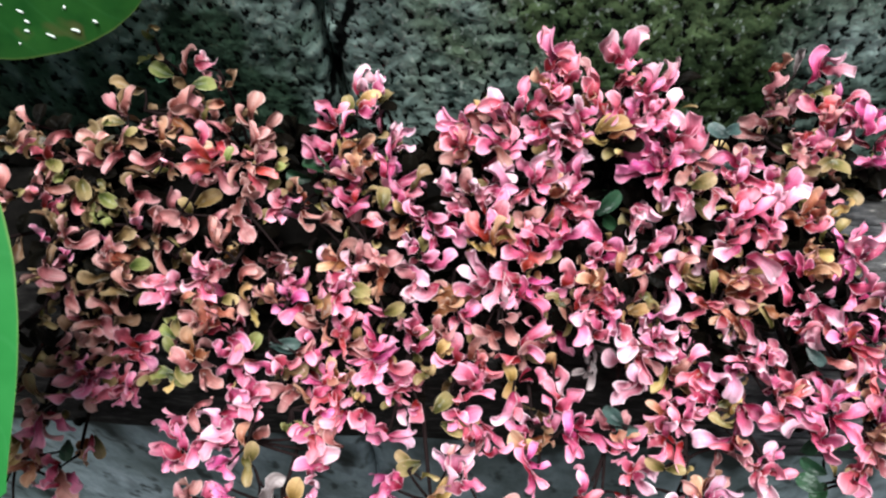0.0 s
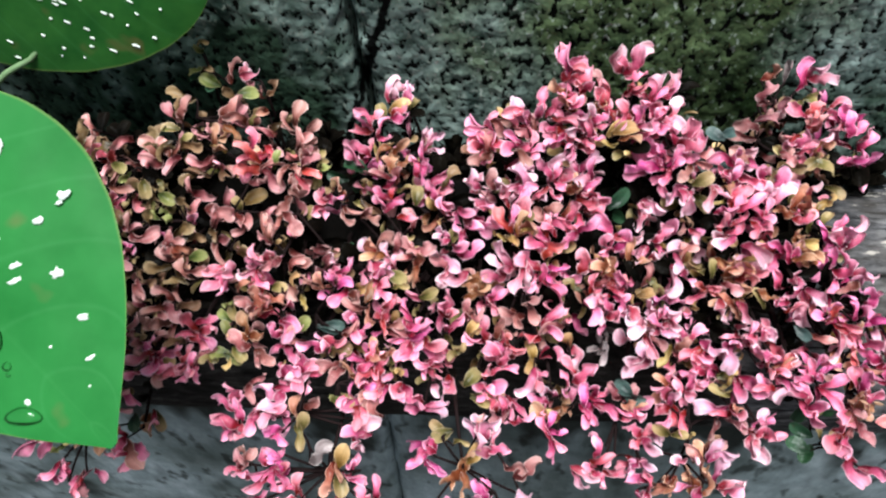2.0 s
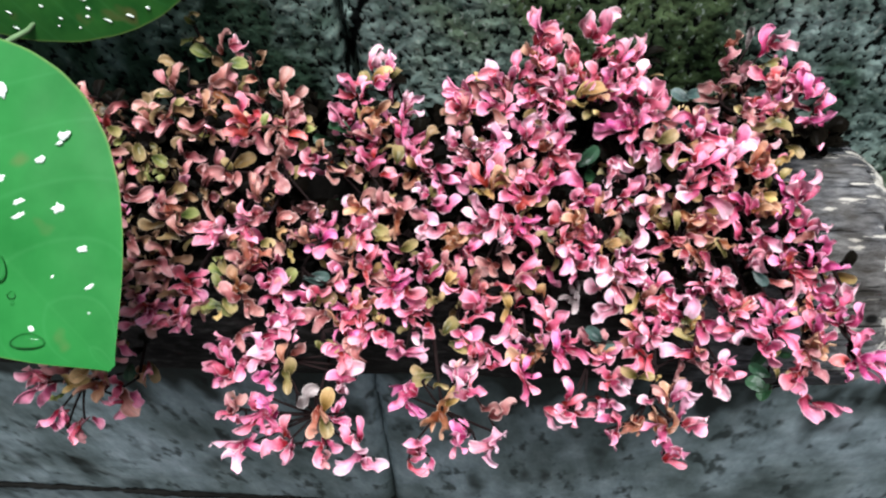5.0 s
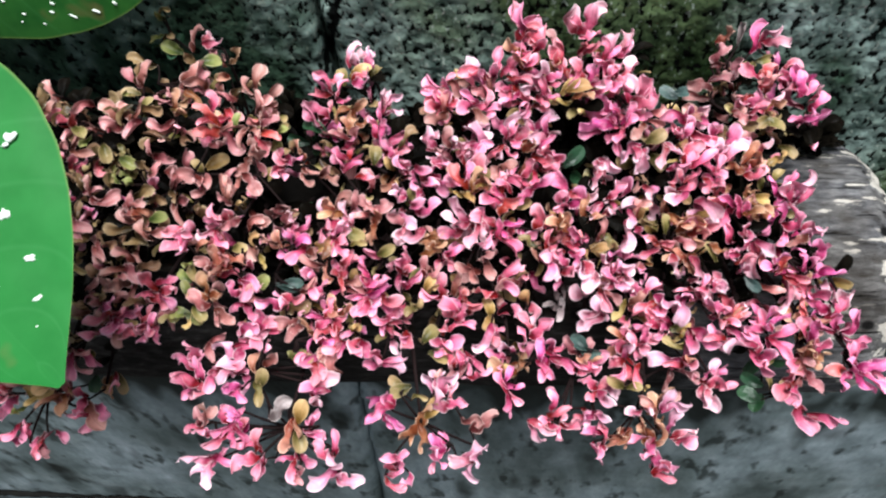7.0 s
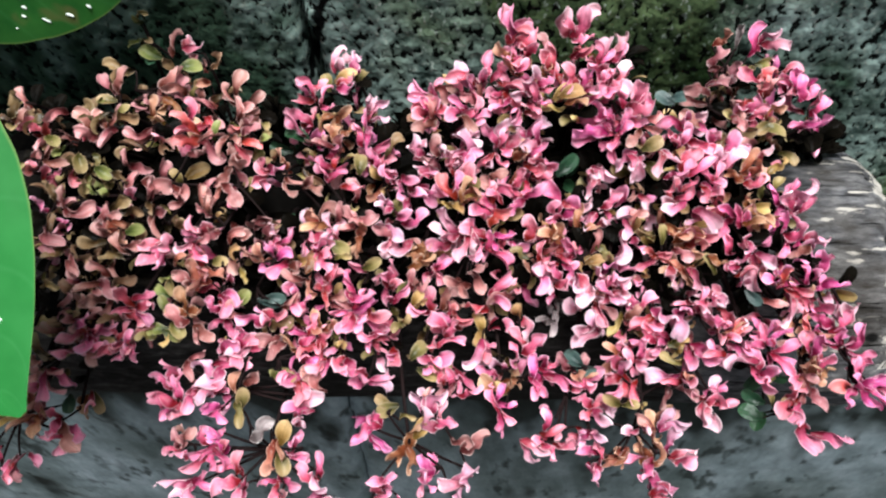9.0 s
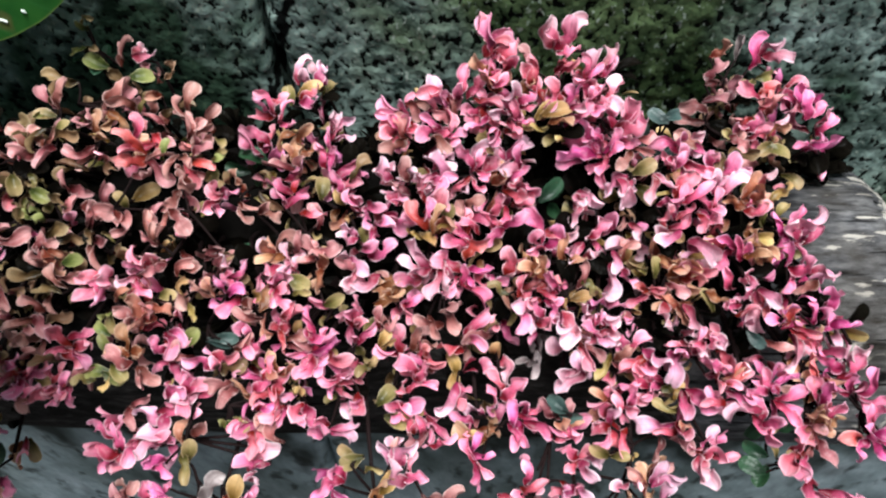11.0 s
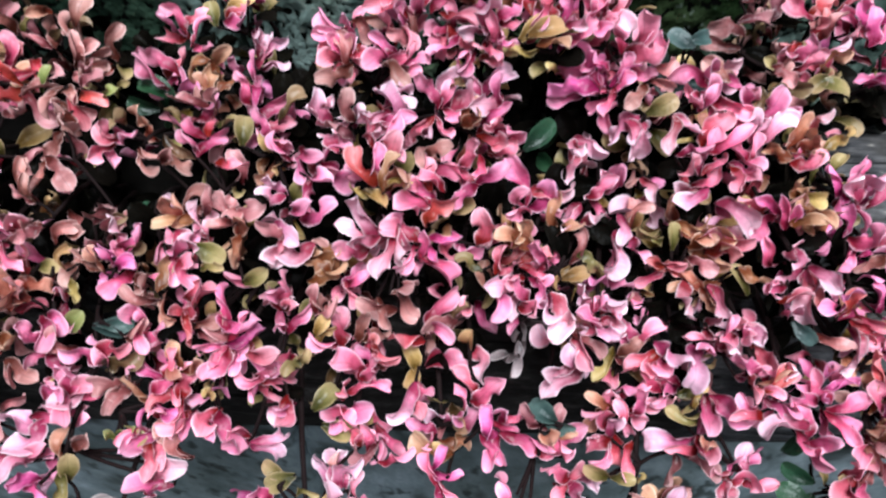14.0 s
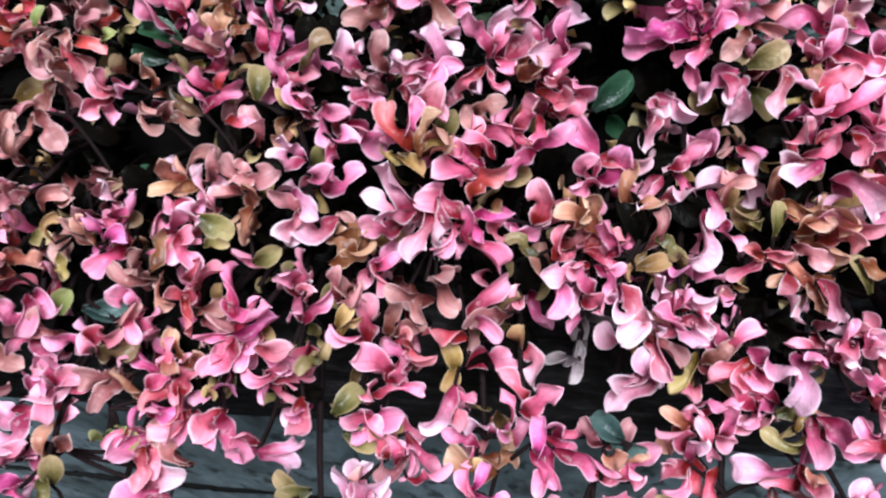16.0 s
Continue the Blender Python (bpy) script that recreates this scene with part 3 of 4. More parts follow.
SHOOTS_RIGHT_BACK = ("PPPPPPPMMYLMPSLPLLYPPLOPPGE", [
    (5, -70, 260), (6, -78, 249), (-1, -93, 234), (12, -88, 239), (46, -57, 251), (60, -63, 242), (38, -74, 245), (28, -86, 243), (47, -82, 239),
    (33, -99, 240), (55, -85, 232), (53, -98, 218), (68, -87, 224), (72, -97, 216), (14, -103, 219), (-1, -116, 220), (-19, -118, 226),
    (-36, -123, 226), (-21, -142, 221), (-3, -134, 215), (14, -126, 207), (44, -119, 198), (65, -116, 206), (80, -104, 211), (99, -91, 210),
    (35, -105, 198), (85, -84, 218),])
SHOOTS_MIDDLE = ("LLLTRRPPOSPTRLPLPPOORPLOLSRLPW", [
    (-54, -156, 207), (-22, -162, 209), (-16, -169, 204), (-39, -168, 197), (-1, -152, 208), (2, -161, 201), (-71, -183, 191), (-55, -181, 189),
    (-43, -184, 183), (-31, -178, 185), (-89, -195, 188), (-75, -200, 186), (-59, -201, 177), (-93, -205, 182), (-79, -211, 176), (-63, -213, 170),
    (-99, -220, 173), (-114, -209, 181), (-93, -214, 175), (-9, -185, 164), (-3, -177, 176), (-27, -186, 174), (9, -193, 162), (-39, -205, 166),
    (-29, -220, 158), (-4, -214, 155), (14, -171, 182), (20, -164, 190), (7, -179, 173), (26, -177, 158),])
SHOOTS_RIGHT = ("PMPTPPLPOPMTMMMMMPYPLPPPTLP", [
    (88, -112, 206), (104, -100, 206), (113, -111, 201), (130, -104, 197), (67, -133, 198), (52, -136, 199), (85, -130, 197), (100, -129, 196),
    (76, -146, 187), (94, -148, 186), (113, -136, 195), (123, -142, 195), (140, -126, 192), (147, -137, 189), (119, -166, 197), (148, -155, 186),
    (135, -170, 185), (28, -151, 199), (39, -167, 196), (38, -175, 180), (52, -172, 183), (59, -156, 192), (67, -176, 173), (77, -165, 179),
    (88, -167, 178), (43, -189, 170), (27, -170, 185),])
SHOOTS_RIGHT_FRONT = ("OPLLPPOPSPPTSPLMHmlpsslsllbtHtmpwplNmllNmpG", [
    (59, -183, 168), (70, -186, 166), (87, -176, 174), (80, -192, 164), (93, -191, 174), (102, -197, 180), (86, -200, 164), (74, -204, 157),
    (55, -199, 160), (123, -198, 171), (113, -208, 170), (143, -191, 171), (141, -205, 161), (151, -182, 176), (164, -181, 171), (164, -208, 156),
    (64, -230, 143), (37, -222, 147), (50, -228, 143), (46, -242, 135), (72, -224, 147), (83, -226, 150), (72, -252, 133), (73, -240, 142),
    (90, -244, 148), (67, -211, 152), (78, -217, 152), (55, -238, 138), (32, -215, 152), (21, -217, 151), (24, -226, 146), (29, -231, 143),
    (41, -203, 162), (44, -212, 153), (22, -238, 140), (92, -207, 165), (97, -217, 158), (104, -225, 152), (108, -219, 157), (138, -220, 156),
    (147, -238, 154), (131, -222, 154), (121, -221, 153),])
SHOOTS_CORNER = ("BBBMOPMPPOOM", [
    (118, -34, 212), (113, -54, 210), (104, -72, 212), (147, -19, 201), (124, -37, 206), (149, -44, 196), (164, -52, 203), (128, -66, 202),
    (146, -70, 201), (130, -81, 201), (148, -83, 201), (160, -83, 201),])
SHOOTS_HANGING = ("HpppsplppopllHsprrllpppsllpyosHmpplmlbllyopNmlp", [
    (-127, -227, 172), (-162, -212, 172), (-159, -220, 169), (-163, -229, 164), (-153, -215, 173), (-137, -219, 174), (-144, -228, 169),
    (-135, -235, 168), (-124, -216, 176), (-117, -214, 179), (-99, -221, 172), (-93, -229, 164), (-85, -225, 166), (-112, -250, 154),
    (-155, -246, 155), (-145, -248, 156), (-136, -242, 163), (-130, -249, 157), (-147, -256, 149), (-155, -264, 142), (-130, -264, 144),
    (-118, -262, 145), (-104, -257, 149), (-102, -264, 146), (-86, -256, 152), (-79, -269, 148), (-93, -246, 155), (-103, -239, 159),
    (-121, -238, 167), (-110, -238, 162), (-45, -243, 151), (-64, -235, 156), (-57, -249, 149), (-61, -261, 145), (-53, -271, 136),
    (-26, -254, 153), (-12, -255, 154), (-13, -239, 155), (-31, -226, 156), (-35, -218, 159), (-40, -234, 155), (-57, -227, 159), (-19, -231, 155),
    (3, -216, 153), (1, -222, 152), (-5, -211, 155), (15, -202, 158),])
SHOOTS_FAR_LEFT = ("SSDSSODDSYYODDSOPSSOODDDDSDSD", [
    (-257, -89, 243), (-257, -104, 234), (-245, -102, 230), (-254, -116, 225), (-241, -121, 215), (-231, -107, 218), (-247, -134, 214),
    (-232, -134, 208), (-242, -149, 209), (-233, -164, 204), (-222, -179, 197), (-238, -180, 198), (-212, -178, 196), (-244, -160, 207),
    (-224, -216, 176), (-233, -228, 166), (-219, -238, 151), (-229, -202, 186), (-210, -208, 182), (-241, -210, 182), (-240, -239, 158),
    (-208, -191, 189), (-223, -191, 192), (-269, -101, 241), (-264, -124, 226), (-264, -150, 215), (-258, -177, 202), (-258, -200, 190),
    (-251, -221, 175),])

# curled leaves on the outside of the crowns: a letter for the colour (small letters: small leaves), the place of the foot in
# millimetres, and the way it points in degrees, anticlockwise from the wall's length
CURLS_LEFT = [
    ("SvvovvSsDdSovSdDvossdssdssdvSt", [
        (-229, -139, 5), (-211, -130, 120), (-218, -127, 135), (-224, -118, -105), (-218, -116, -30), (-236, -107, -130), (-220, -98, 125), (-214, -97, 115),
        (-222, -95, 120), (-213, -92, -125), (-238, -90, -175), (-213, -80, 175), (-220, -78, -125), (-211, -73, 60), (-216, -72, 75), (-212, -54, 175),
        (-214, -20, 155), (-214, -20, 30), (-201, -182, -150), (-204, -179, -15), (-195, -179, 20), (-205, -177, -170), (-202, -172, 155), (-194, -165, 165),
        (-191, -162, 140), (-195, -159, 20), (-205, -157, 175), (-193, -152, 15), (-202, -149, 170), (-204, -147, -65)]),
    ("sSddDvSSDSddSSDyoTstSsSDVvoVSL", [
        (-209, -144, 100), (-206, -144, -70), (-199, -139, -10), (-182, -139, -60), (-204, -138, 25), (-207, -130, 35), (-186, -128, -10), (-201, -120, 10),
        (-209, -117, -20), (-197, -116, -15), (-196, -109, -170), (-190, -109, 170), (-209, -99, -120), (-192, -95, -170), (-206, -93, 10), (-185, -91, 165),
        (-209, -89, 30), (-191, -87, 25), (-194, -81, 175), (-189, -72, -55), (-182, -66, 150), (-192, -66, -55), (-191, -65, 60), (-190, -46, 140),
        (-203, -37, 165), (-210, -35, -170), (-210, -35, 10), (-193, -35, 5), (-197, -31, 80), (-193, -23, 25)]),
    ("SSsSSsBSvRRrrsDOTSsSsRvsSsSSSB", [
        (-178, -145, -65), (-180, -138, 25), (-164, -135, -70), (-168, -134, -75), (-173, -128, 70), (-157, -128, -35), (-164, -112, -40), (-159, -106, -25),
        (-153, -102, 75), (-162, -100, 135), (-159, -96, -150), (-170, -92, 100), (-160, -89, -80), (-162, -76, 155), (-164, -68, 25), (-177, -65, 50),
        (-171, -55, -140), (-142, -132, -45), (-141, -121, -130), (-139, -116, -115), (-142, -111, -60), (-137, -106, -80), (-126, -106, 30), (-144, -104, -100),
        (-136, -102, 15), (-137, -97, -65), (-139, -92, 70), (-143, -90, 90), (-145, -75, 85), (-120, -146, 165)]),
]
CURLS_LEFT_FRONT = [
    ("ppspppvyPYPYpySSpPtsptgpPpppPp", [
        (-245, -256, -100), (-255, -255, 135), (-245, -252, -80), (-242, -251, -110), (-251, -250, -150), (-257, -250, -140), (-256, -241, -135), (-251, -238, 120),
        (-265, -238, -150), (-246, -236, -145), (-262, -236, 160), (-251, -235, -10), (-263, -235, -165), (-251, -233, 25), (-256, -232, 150), (-251, -229, -180),
        (-223, -241, 170), (-223, -240, -10), (-235, -236, -125), (-231, -235, 110), (-225, -235, -115), (-234, -232, 15), (-219, -225, -75), (-213, -196, 15),
        (-191, -206, -170), (-205, -204, -10), (-190, -203, 145), (-191, -203, 155), (-208, -201, -165), (-205, -201, 15)]),
    ("pppspdpPPpPovysvosvttvrsTovtSp", [
        (-193, -201, 50), (-187, -201, -70), (-189, -201, -55), (-185, -200, 40), (-208, -199, -110), (-192, -193, 165), (-183, -189, -45), (-189, -187, -20),
        (-187, -186, 155), (-184, -186, 20), (-186, -183, 30), (-174, -200, -160), (-169, -197, -25), (-168, -196, -75), (-152, -196, -35), (-170, -195, -180),
        (-165, -194, -50), (-158, -192, 165), (-168, -188, 115), (-158, -188, 115), (-156, -188, -25), (-169, -181, 145), (-152, -179, 60), (-155, -176, 155),
        (-151, -173, -35), (-168, -173, -70), (-165, -172, 160), (-162, -169, 45), (-157, -167, -10), (-171, -166, 145)]),
    ("PpPlSPPPPPLpsppvPTyyspsspssbso", [
        (-170, -165, 5), (-153, -162, -50), (-169, -162, -145), (-154, -161, 175), (-152, -139, 100), (-140, -212, 30), (-136, -206, 35), (-129, -206, -140),
        (-127, -204, 65), (-130, -204, 10), (-126, -201, -140), (-136, -193, -70), (-126, -192, 140), (-141, -186, 155), (-139, -185, 15), (-131, -185, 45),
        (-140, -183, -70), (-147, -176, 155), (-130, -171, -90), (-133, -166, 90), (-121, -166, 150), (-148, -158, 125), (-136, -158, 40), (-121, -158, 135),
        (-150, -157, 80), (-143, -155, -155), (-133, -154, -5), (-125, -149, 25), (-149, -142, 90), (-107, -220, 15)]),
    ("vvptmssdprpsppeesttsmmptmdplsdp", [
        (-107, -218, 145), (-109, -218, 35), (-96, -210, 100), (-99, -206, 120), (-97, -204, 55), (-105, -203, -120), (-108, -200, -155), (-112, -197, 15),
        (-117, -196, 155), (-115, -194, 30), (-100, -189, 15), (-105, -189, 45), (-99, -186, 140), (-98, -186, -70), (-119, -185, -10), (-115, -185, 10),
        (-94, -179, 155), (-92, -178, -105), (-93, -177, 65), (-101, -174, -15), (-105, -172, -140), (-109, -169, 10), (-91, -168, 80), (-118, -166, 75),
        (-108, -166, 105), (-113, -165, 45), (-108, -162, 60), (-112, -158, 65), (-118, -154, 35), (-120, -151, 30), (-86, -181, 55)]),
]
CURLS_MIDDLE_BACK = [
    ("pPpgtsssdpopDGPPppPPpPoYLoop", [
        (-123, -121, -155), (-122, -117, -25), (-91, -164, 50), (-107, -152, 80), (-93, -148, 155), (-91, -146, 30), (-101, -130, 60), (-111, -124, -15),
        (-102, -120, -45), (-120, -119, 155), (-98, -116, 130), (-91, -113, 45), (-119, -113, 5), (-102, -106, 150), (-103, -103, 115), (-101, -98, 140),
        (-104, -96, 65), (-97, -84, 60), (-102, -79, -175), (-103, -77, 135), (-105, -69, 65), (-94, -57, -20), (-101, -55, 100), (-97, -49, 20), (-99, -39, 70),
        (-67, -170, 20), (-80, -169, 0), (-87, -168, -70)]),
    ("otLltsstsspppopPosStptmpttlll", [
        (-84, -161, -30), (-70, -157, -90), (-90, -156, -15), (-83, -155, 115), (-70, -155, 65), (-69, -152, 55), (-73, -151, -180), (-88, -150, -160),
        (-70, -150, 150), (-82, -149, 65), (-81, -130, 10), (-88, -127, 50), (-62, -124, 105), (-73, -123, 80), (-88, -121, 145), (-67, -117, 45), (-83, -115, 0),
        (-83, -112, 35), (-89, -109, 165), (-88, -106, 80), (-74, -105, 115), (-83, -103, 50), (-72, -101, -80), (-71, -98, 80), (-87, -96, 45), (-90, -93, -150),
        (-71, -92, 75), (-73, -87, 115), (-69, -87, 50)]),
    ("LlppppppdsppPppPspspppppPpLPp", [
        (-89, -42, 60), (-55, -146, 180), (-51, -146, 20), (-44, -139, -20), (-46, -133, -20), (-54, -132, 120), (-49, -129, -10), (-60, -125, 35), (-59, -116, 55),
        (-35, -101, -155), (-37, -97, 160), (-35, -94, -25), (-38, -93, 145), (-37, -92, 55), (-33, -91, -110), (-37, -87, 140), (-35, -82, -50), (-39, -81, 40),
        (-22, -103, -20), (-19, -100, 50), (-20, -98, -165), (-19, -97, 145), (-17, -96, -25), (-20, -92, 115), (-16, -88, 160), (-17, -88, -75), (-14, -85, 135),
        (-12, -85, 95), (-10, -82, 70)]),
]
CURLS_RIGHT_BACK = [
    ("PLblblyytyRTpppPpppsplLplppdsp", [
        (-42, -136, -30), (-37, -131, 120), (-31, -128, 110), (-39, -121, 120), (-32, -120, 105), (-43, -116, 20), (-24, -147, 135), (-25, -147, -30),
        (-19, -146, 70), (-18, -146, 0), (-23, -143, 115), (-16, -142, 45), (-5, -141, 100), (-2, -141, 180), (-24, -140, 90), (-6, -137, 10), (-23, -135, 45),
        (-25, -130, 120), (-22, -129, 65), (-6, -128, 25), (-21, -123, 0), (-20, -120, 180), (-16, -119, 130), (-6, -117, -125), (-20, -116, 50), (-3, -113, -60),
        (-5, -112, 115), (-3, -108, 20), (-12, -93, 105), (-2, -86, -25)]),
    ("pppLpppGptppLpLLyPYYpppLpppPtp", [
        (-6, -84, 60), (9, -138, -155), (11, -135, 30), (29, -133, 5), (4, -130, 45), (11, -124, -60), (14, -122, 35), (27, -119, 50), (11, -118, -10),
        (6, -116, 20), (16, -116, 10), (13, -115, 30), (2, -111, 45), (16, -110, 65), (16, -106, -165), (13, -103, 55), (29, -98, 170), (7, -97, -155),
        (25, -95, 45), (28, -95, 10), (13, -94, 80), (14, -93, -10), (2, -93, -120), (14, -90, 105), (17, -90, 40), (1, -90, -40), (0, -89, 160), (27, -88, 105),
        (6, -84, 125), (4, -82, 40)]),
    ("ptPptPrPPbLLmMpmMmtmmmlpmpplpp", [
        (9, -81, 165), (5, -80, 150), (24, -80, 105), (11, -78, 65), (20, -78, -115), (4, -75, 30), (3, -75, 25), (5, -74, 95), (2, -72, 105), (22, -70, 120),
        (42, -115, -150), (43, -113, -55), (56, -104, -145), (49, -103, 170), (57, -103, -75), (56, -101, 45), (46, -99, 140), (54, -99, 125), (31, -98, -5),
        (47, -97, 35), (54, -96, 180), (38, -92, 40), (40, -89, -25), (34, -88, 120), (37, -88, 70), (50, -88, -40), (47, -87, 35), (52, -85, -10), (34, -84, -130),
        (49, -82, 145)]),
    ("pLpprpLrPpLLLLopppspspPPPeePpls", [
        (51, -82, 120), (55, -81, 35), (45, -78, 65), (46, -75, 100), (34, -74, 40), (53, -72, 50), (54, -70, 65), (37, -68, 165), (34, -61, 55), (32, -61, 145),
        (36, -59, 30), (62, -110, -60), (76, -110, -95), (64, -108, -160), (69, -107, 25), (87, -104, 55), (86, -103, 80), (86, -101, -130), (66, -100, -125),
        (61, -99, 115), (69, -95, 35), (60, -95, -10), (88, -95, 175), (61, -92, 20), (61, -89, 80), (84, -83, 160), (84, -80, 5), (92, -100, -10), (96, -93, -10),
        (90, -91, 45), (99, -91, 155)]),
]
CURLS_MIDDLE = [
    ("ppPmrmptslppPpPpyptpppmpPs", [
        (-97, -220, -95), (-100, -216, -145), (-96, -215, -140), (-96, -206, -50), (-93, -201, -110), (-95, -200, 135), (-93, -199, 55), (-92, -195, -30),
        (-90, -220, 115), (-63, -216, 10), (-66, -213, 140), (-86, -210, -150), (-74, -210, -65), (-76, -209, -30), (-86, -206, -55), (-87, -205, 75),
        (-79, -204, 55), (-63, -197, -10), (-87, -197, 50), (-61, -196, 170), (-64, -195, 15), (-73, -191, -130), (-71, -189, 20), (-71, -189, -160),
        (-64, -187, 5), (-84, -184, 40)]),
    ("MrrPpopppopppooyPpysPpptpt", [
        (-73, -184, 115), (-86, -182, -105), (-83, -182, 65), (-74, -182, 20), (-82, -178, 55), (-41, -208, -20), (-34, -204, -165), (-52, -203, 160),
        (-53, -203, -100), (-45, -202, 45), (-37, -202, -10), (-36, -199, 110), (-34, -197, 15), (-50, -192, 60), (-48, -191, -135), (-42, -185, 55),
        (-35, -184, 85), (-53, -182, 50), (-44, -182, 60), (-44, -175, 50), (-56, -174, 80), (-57, -171, 115), (-34, -169, 45), (-45, -168, 10), (-32, -167, 10),
        (-40, -164, 120)]),
    ("TLLsLpppsPPLppprryyPsRsPss", [
        (-44, -161, -20), (-46, -158, -165), (-55, -156, -155), (-52, -155, 165), (-57, -152, -25), (-48, -149, 15), (-21, -217, 15), (-25, -211, 110),
        (-24, -211, -160), (-23, -207, -60), (-30, -194, 165), (-12, -194, -125), (-11, -194, -65), (-28, -193, 40), (-23, -188, 75), (-25, -186, -170),
        (-24, -185, 0), (-12, -185, 95), (-12, -185, -95), (-6, -184, 25), (-30, -181, 70), (-9, -178, 120), (-17, -176, 160), (-6, -175, 65), (-16, -174, -30),
        (-21, -174, -45)]),
    ("sdpmMLLLmpLrPLpPpwwbPLpopsP", [
        (-13, -172, 120), (-3, -172, 25), (-26, -160, -165), (-8, -160, 70), (-7, -160, -45), (-18, -157, -100), (-23, -157, -180), (-23, -156, 115),
        (-4, -156, -5), (-10, -156, 160), (-15, -155, -85), (-5, -152, 55), (-5, -145, -165), (4, -202, 60), (4, -201, 165), (10, -195, 35), (9, -192, 140),
        (23, -181, -165), (24, -176, -100), (2, -173, -155), (14, -164, -85), (21, -161, -170), (25, -161, 165), (11, -160, 165), (17, -159, 45), (19, -155, 50),
        (11, -153, 85)]),
]
CURLS_RIGHT = [
    ("pppprtTppMlLsplplllpLymymsoLtlll", [
        (26, -169, -10), (27, -168, 160), (29, -162, -40), (26, -159, -15), (26, -157, 25), (27, -154, 155), (22, -152, 35), (23, -140, -70), (26, -138, 135),
        (26, -137, 100), (44, -186, 90), (44, -185, -135), (43, -177, -40), (45, -177, -60), (39, -176, 55), (50, -176, 155), (52, -175, -90), (53, -173, -30),
        (50, -171, 25), (55, -170, 150), (35, -169, -85), (40, -164, 10), (32, -159, 30), (41, -159, -125), (34, -157, 100), (42, -155, 65), (45, -154, -20),
        (57, -147, -110), (37, -146, 100), (46, -143, 55), (58, -142, -90), (45, -139, -100)]),
    ("pppLpLttrrsoTRsootTLLlPppPellppl", [
        (49, -133, 30), (72, -179, -155), (64, -177, 35), (73, -176, 25), (65, -175, 120), (80, -159, -120), (87, -159, 125), (87, -159, -70), (73, -154, 165),
        (73, -154, -15), (83, -150, -20), (77, -147, 90), (84, -146, 40), (89, -145, 10), (63, -143, 55), (73, -143, -180), (72, -142, 155), (81, -141, -30),
        (79, -140, 20), (69, -130, -155), (87, -130, -170), (67, -128, -60), (83, -128, 40), (88, -124, 50), (79, -119, 35), (82, -117, 40), (113, -176, -55),
        (100, -173, -20), (90, -172, -45), (109, -171, 100), (109, -170, -20), (98, -170, -20)]),
    ("pLloLttplRPmtmpLrtppppPtpTlLpppd", [
        (109, -165, -160), (117, -162, -95), (117, -162, -55), (101, -161, 115), (90, -160, -55), (91, -158, -160), (99, -156, -65), (114, -153, 130),
        (116, -151, -75), (90, -149, 5), (90, -146, 40), (113, -142, 100), (116, -142, -20), (111, -138, 145), (106, -136, 150), (94, -135, -25), (115, -135, -70),
        (119, -129, 135), (97, -123, -70), (98, -121, -25), (119, -119, 10), (102, -119, 145), (90, -118, 20), (117, -117, 155), (100, -117, -55), (118, -113, 40),
        (106, -110, 75), (109, -108, 25), (108, -103, 35), (104, -102, 145), (111, -99, 10), (109, -92, -105)]),
    ("dsLrmtmrmmmsmmlmttmtmymmLmmmtYlm", [
        (115, -91, 0), (121, -178, -25), (131, -177, -100), (132, -174, -45), (128, -173, 30), (134, -173, 105), (125, -172, 100), (127, -171, 60), (144, -170, 10),
        (145, -165, 125), (148, -160, 70), (145, -150, -145), (140, -148, 30), (135, -145, 10), (146, -145, 15), (139, -145, -135), (123, -143, 20),
        (122, -138, -70), (131, -137, -105), (120, -133, -55), (138, -131, -55), (121, -130, -20), (144, -130, 25), (136, -129, -125), (141, -129, 70),
        (134, -127, 125), (137, -127, 60), (143, -123, 10), (122, -114, 10), (131, -112, 40), (129, -103, 65), (151, -168, 10)]),
]
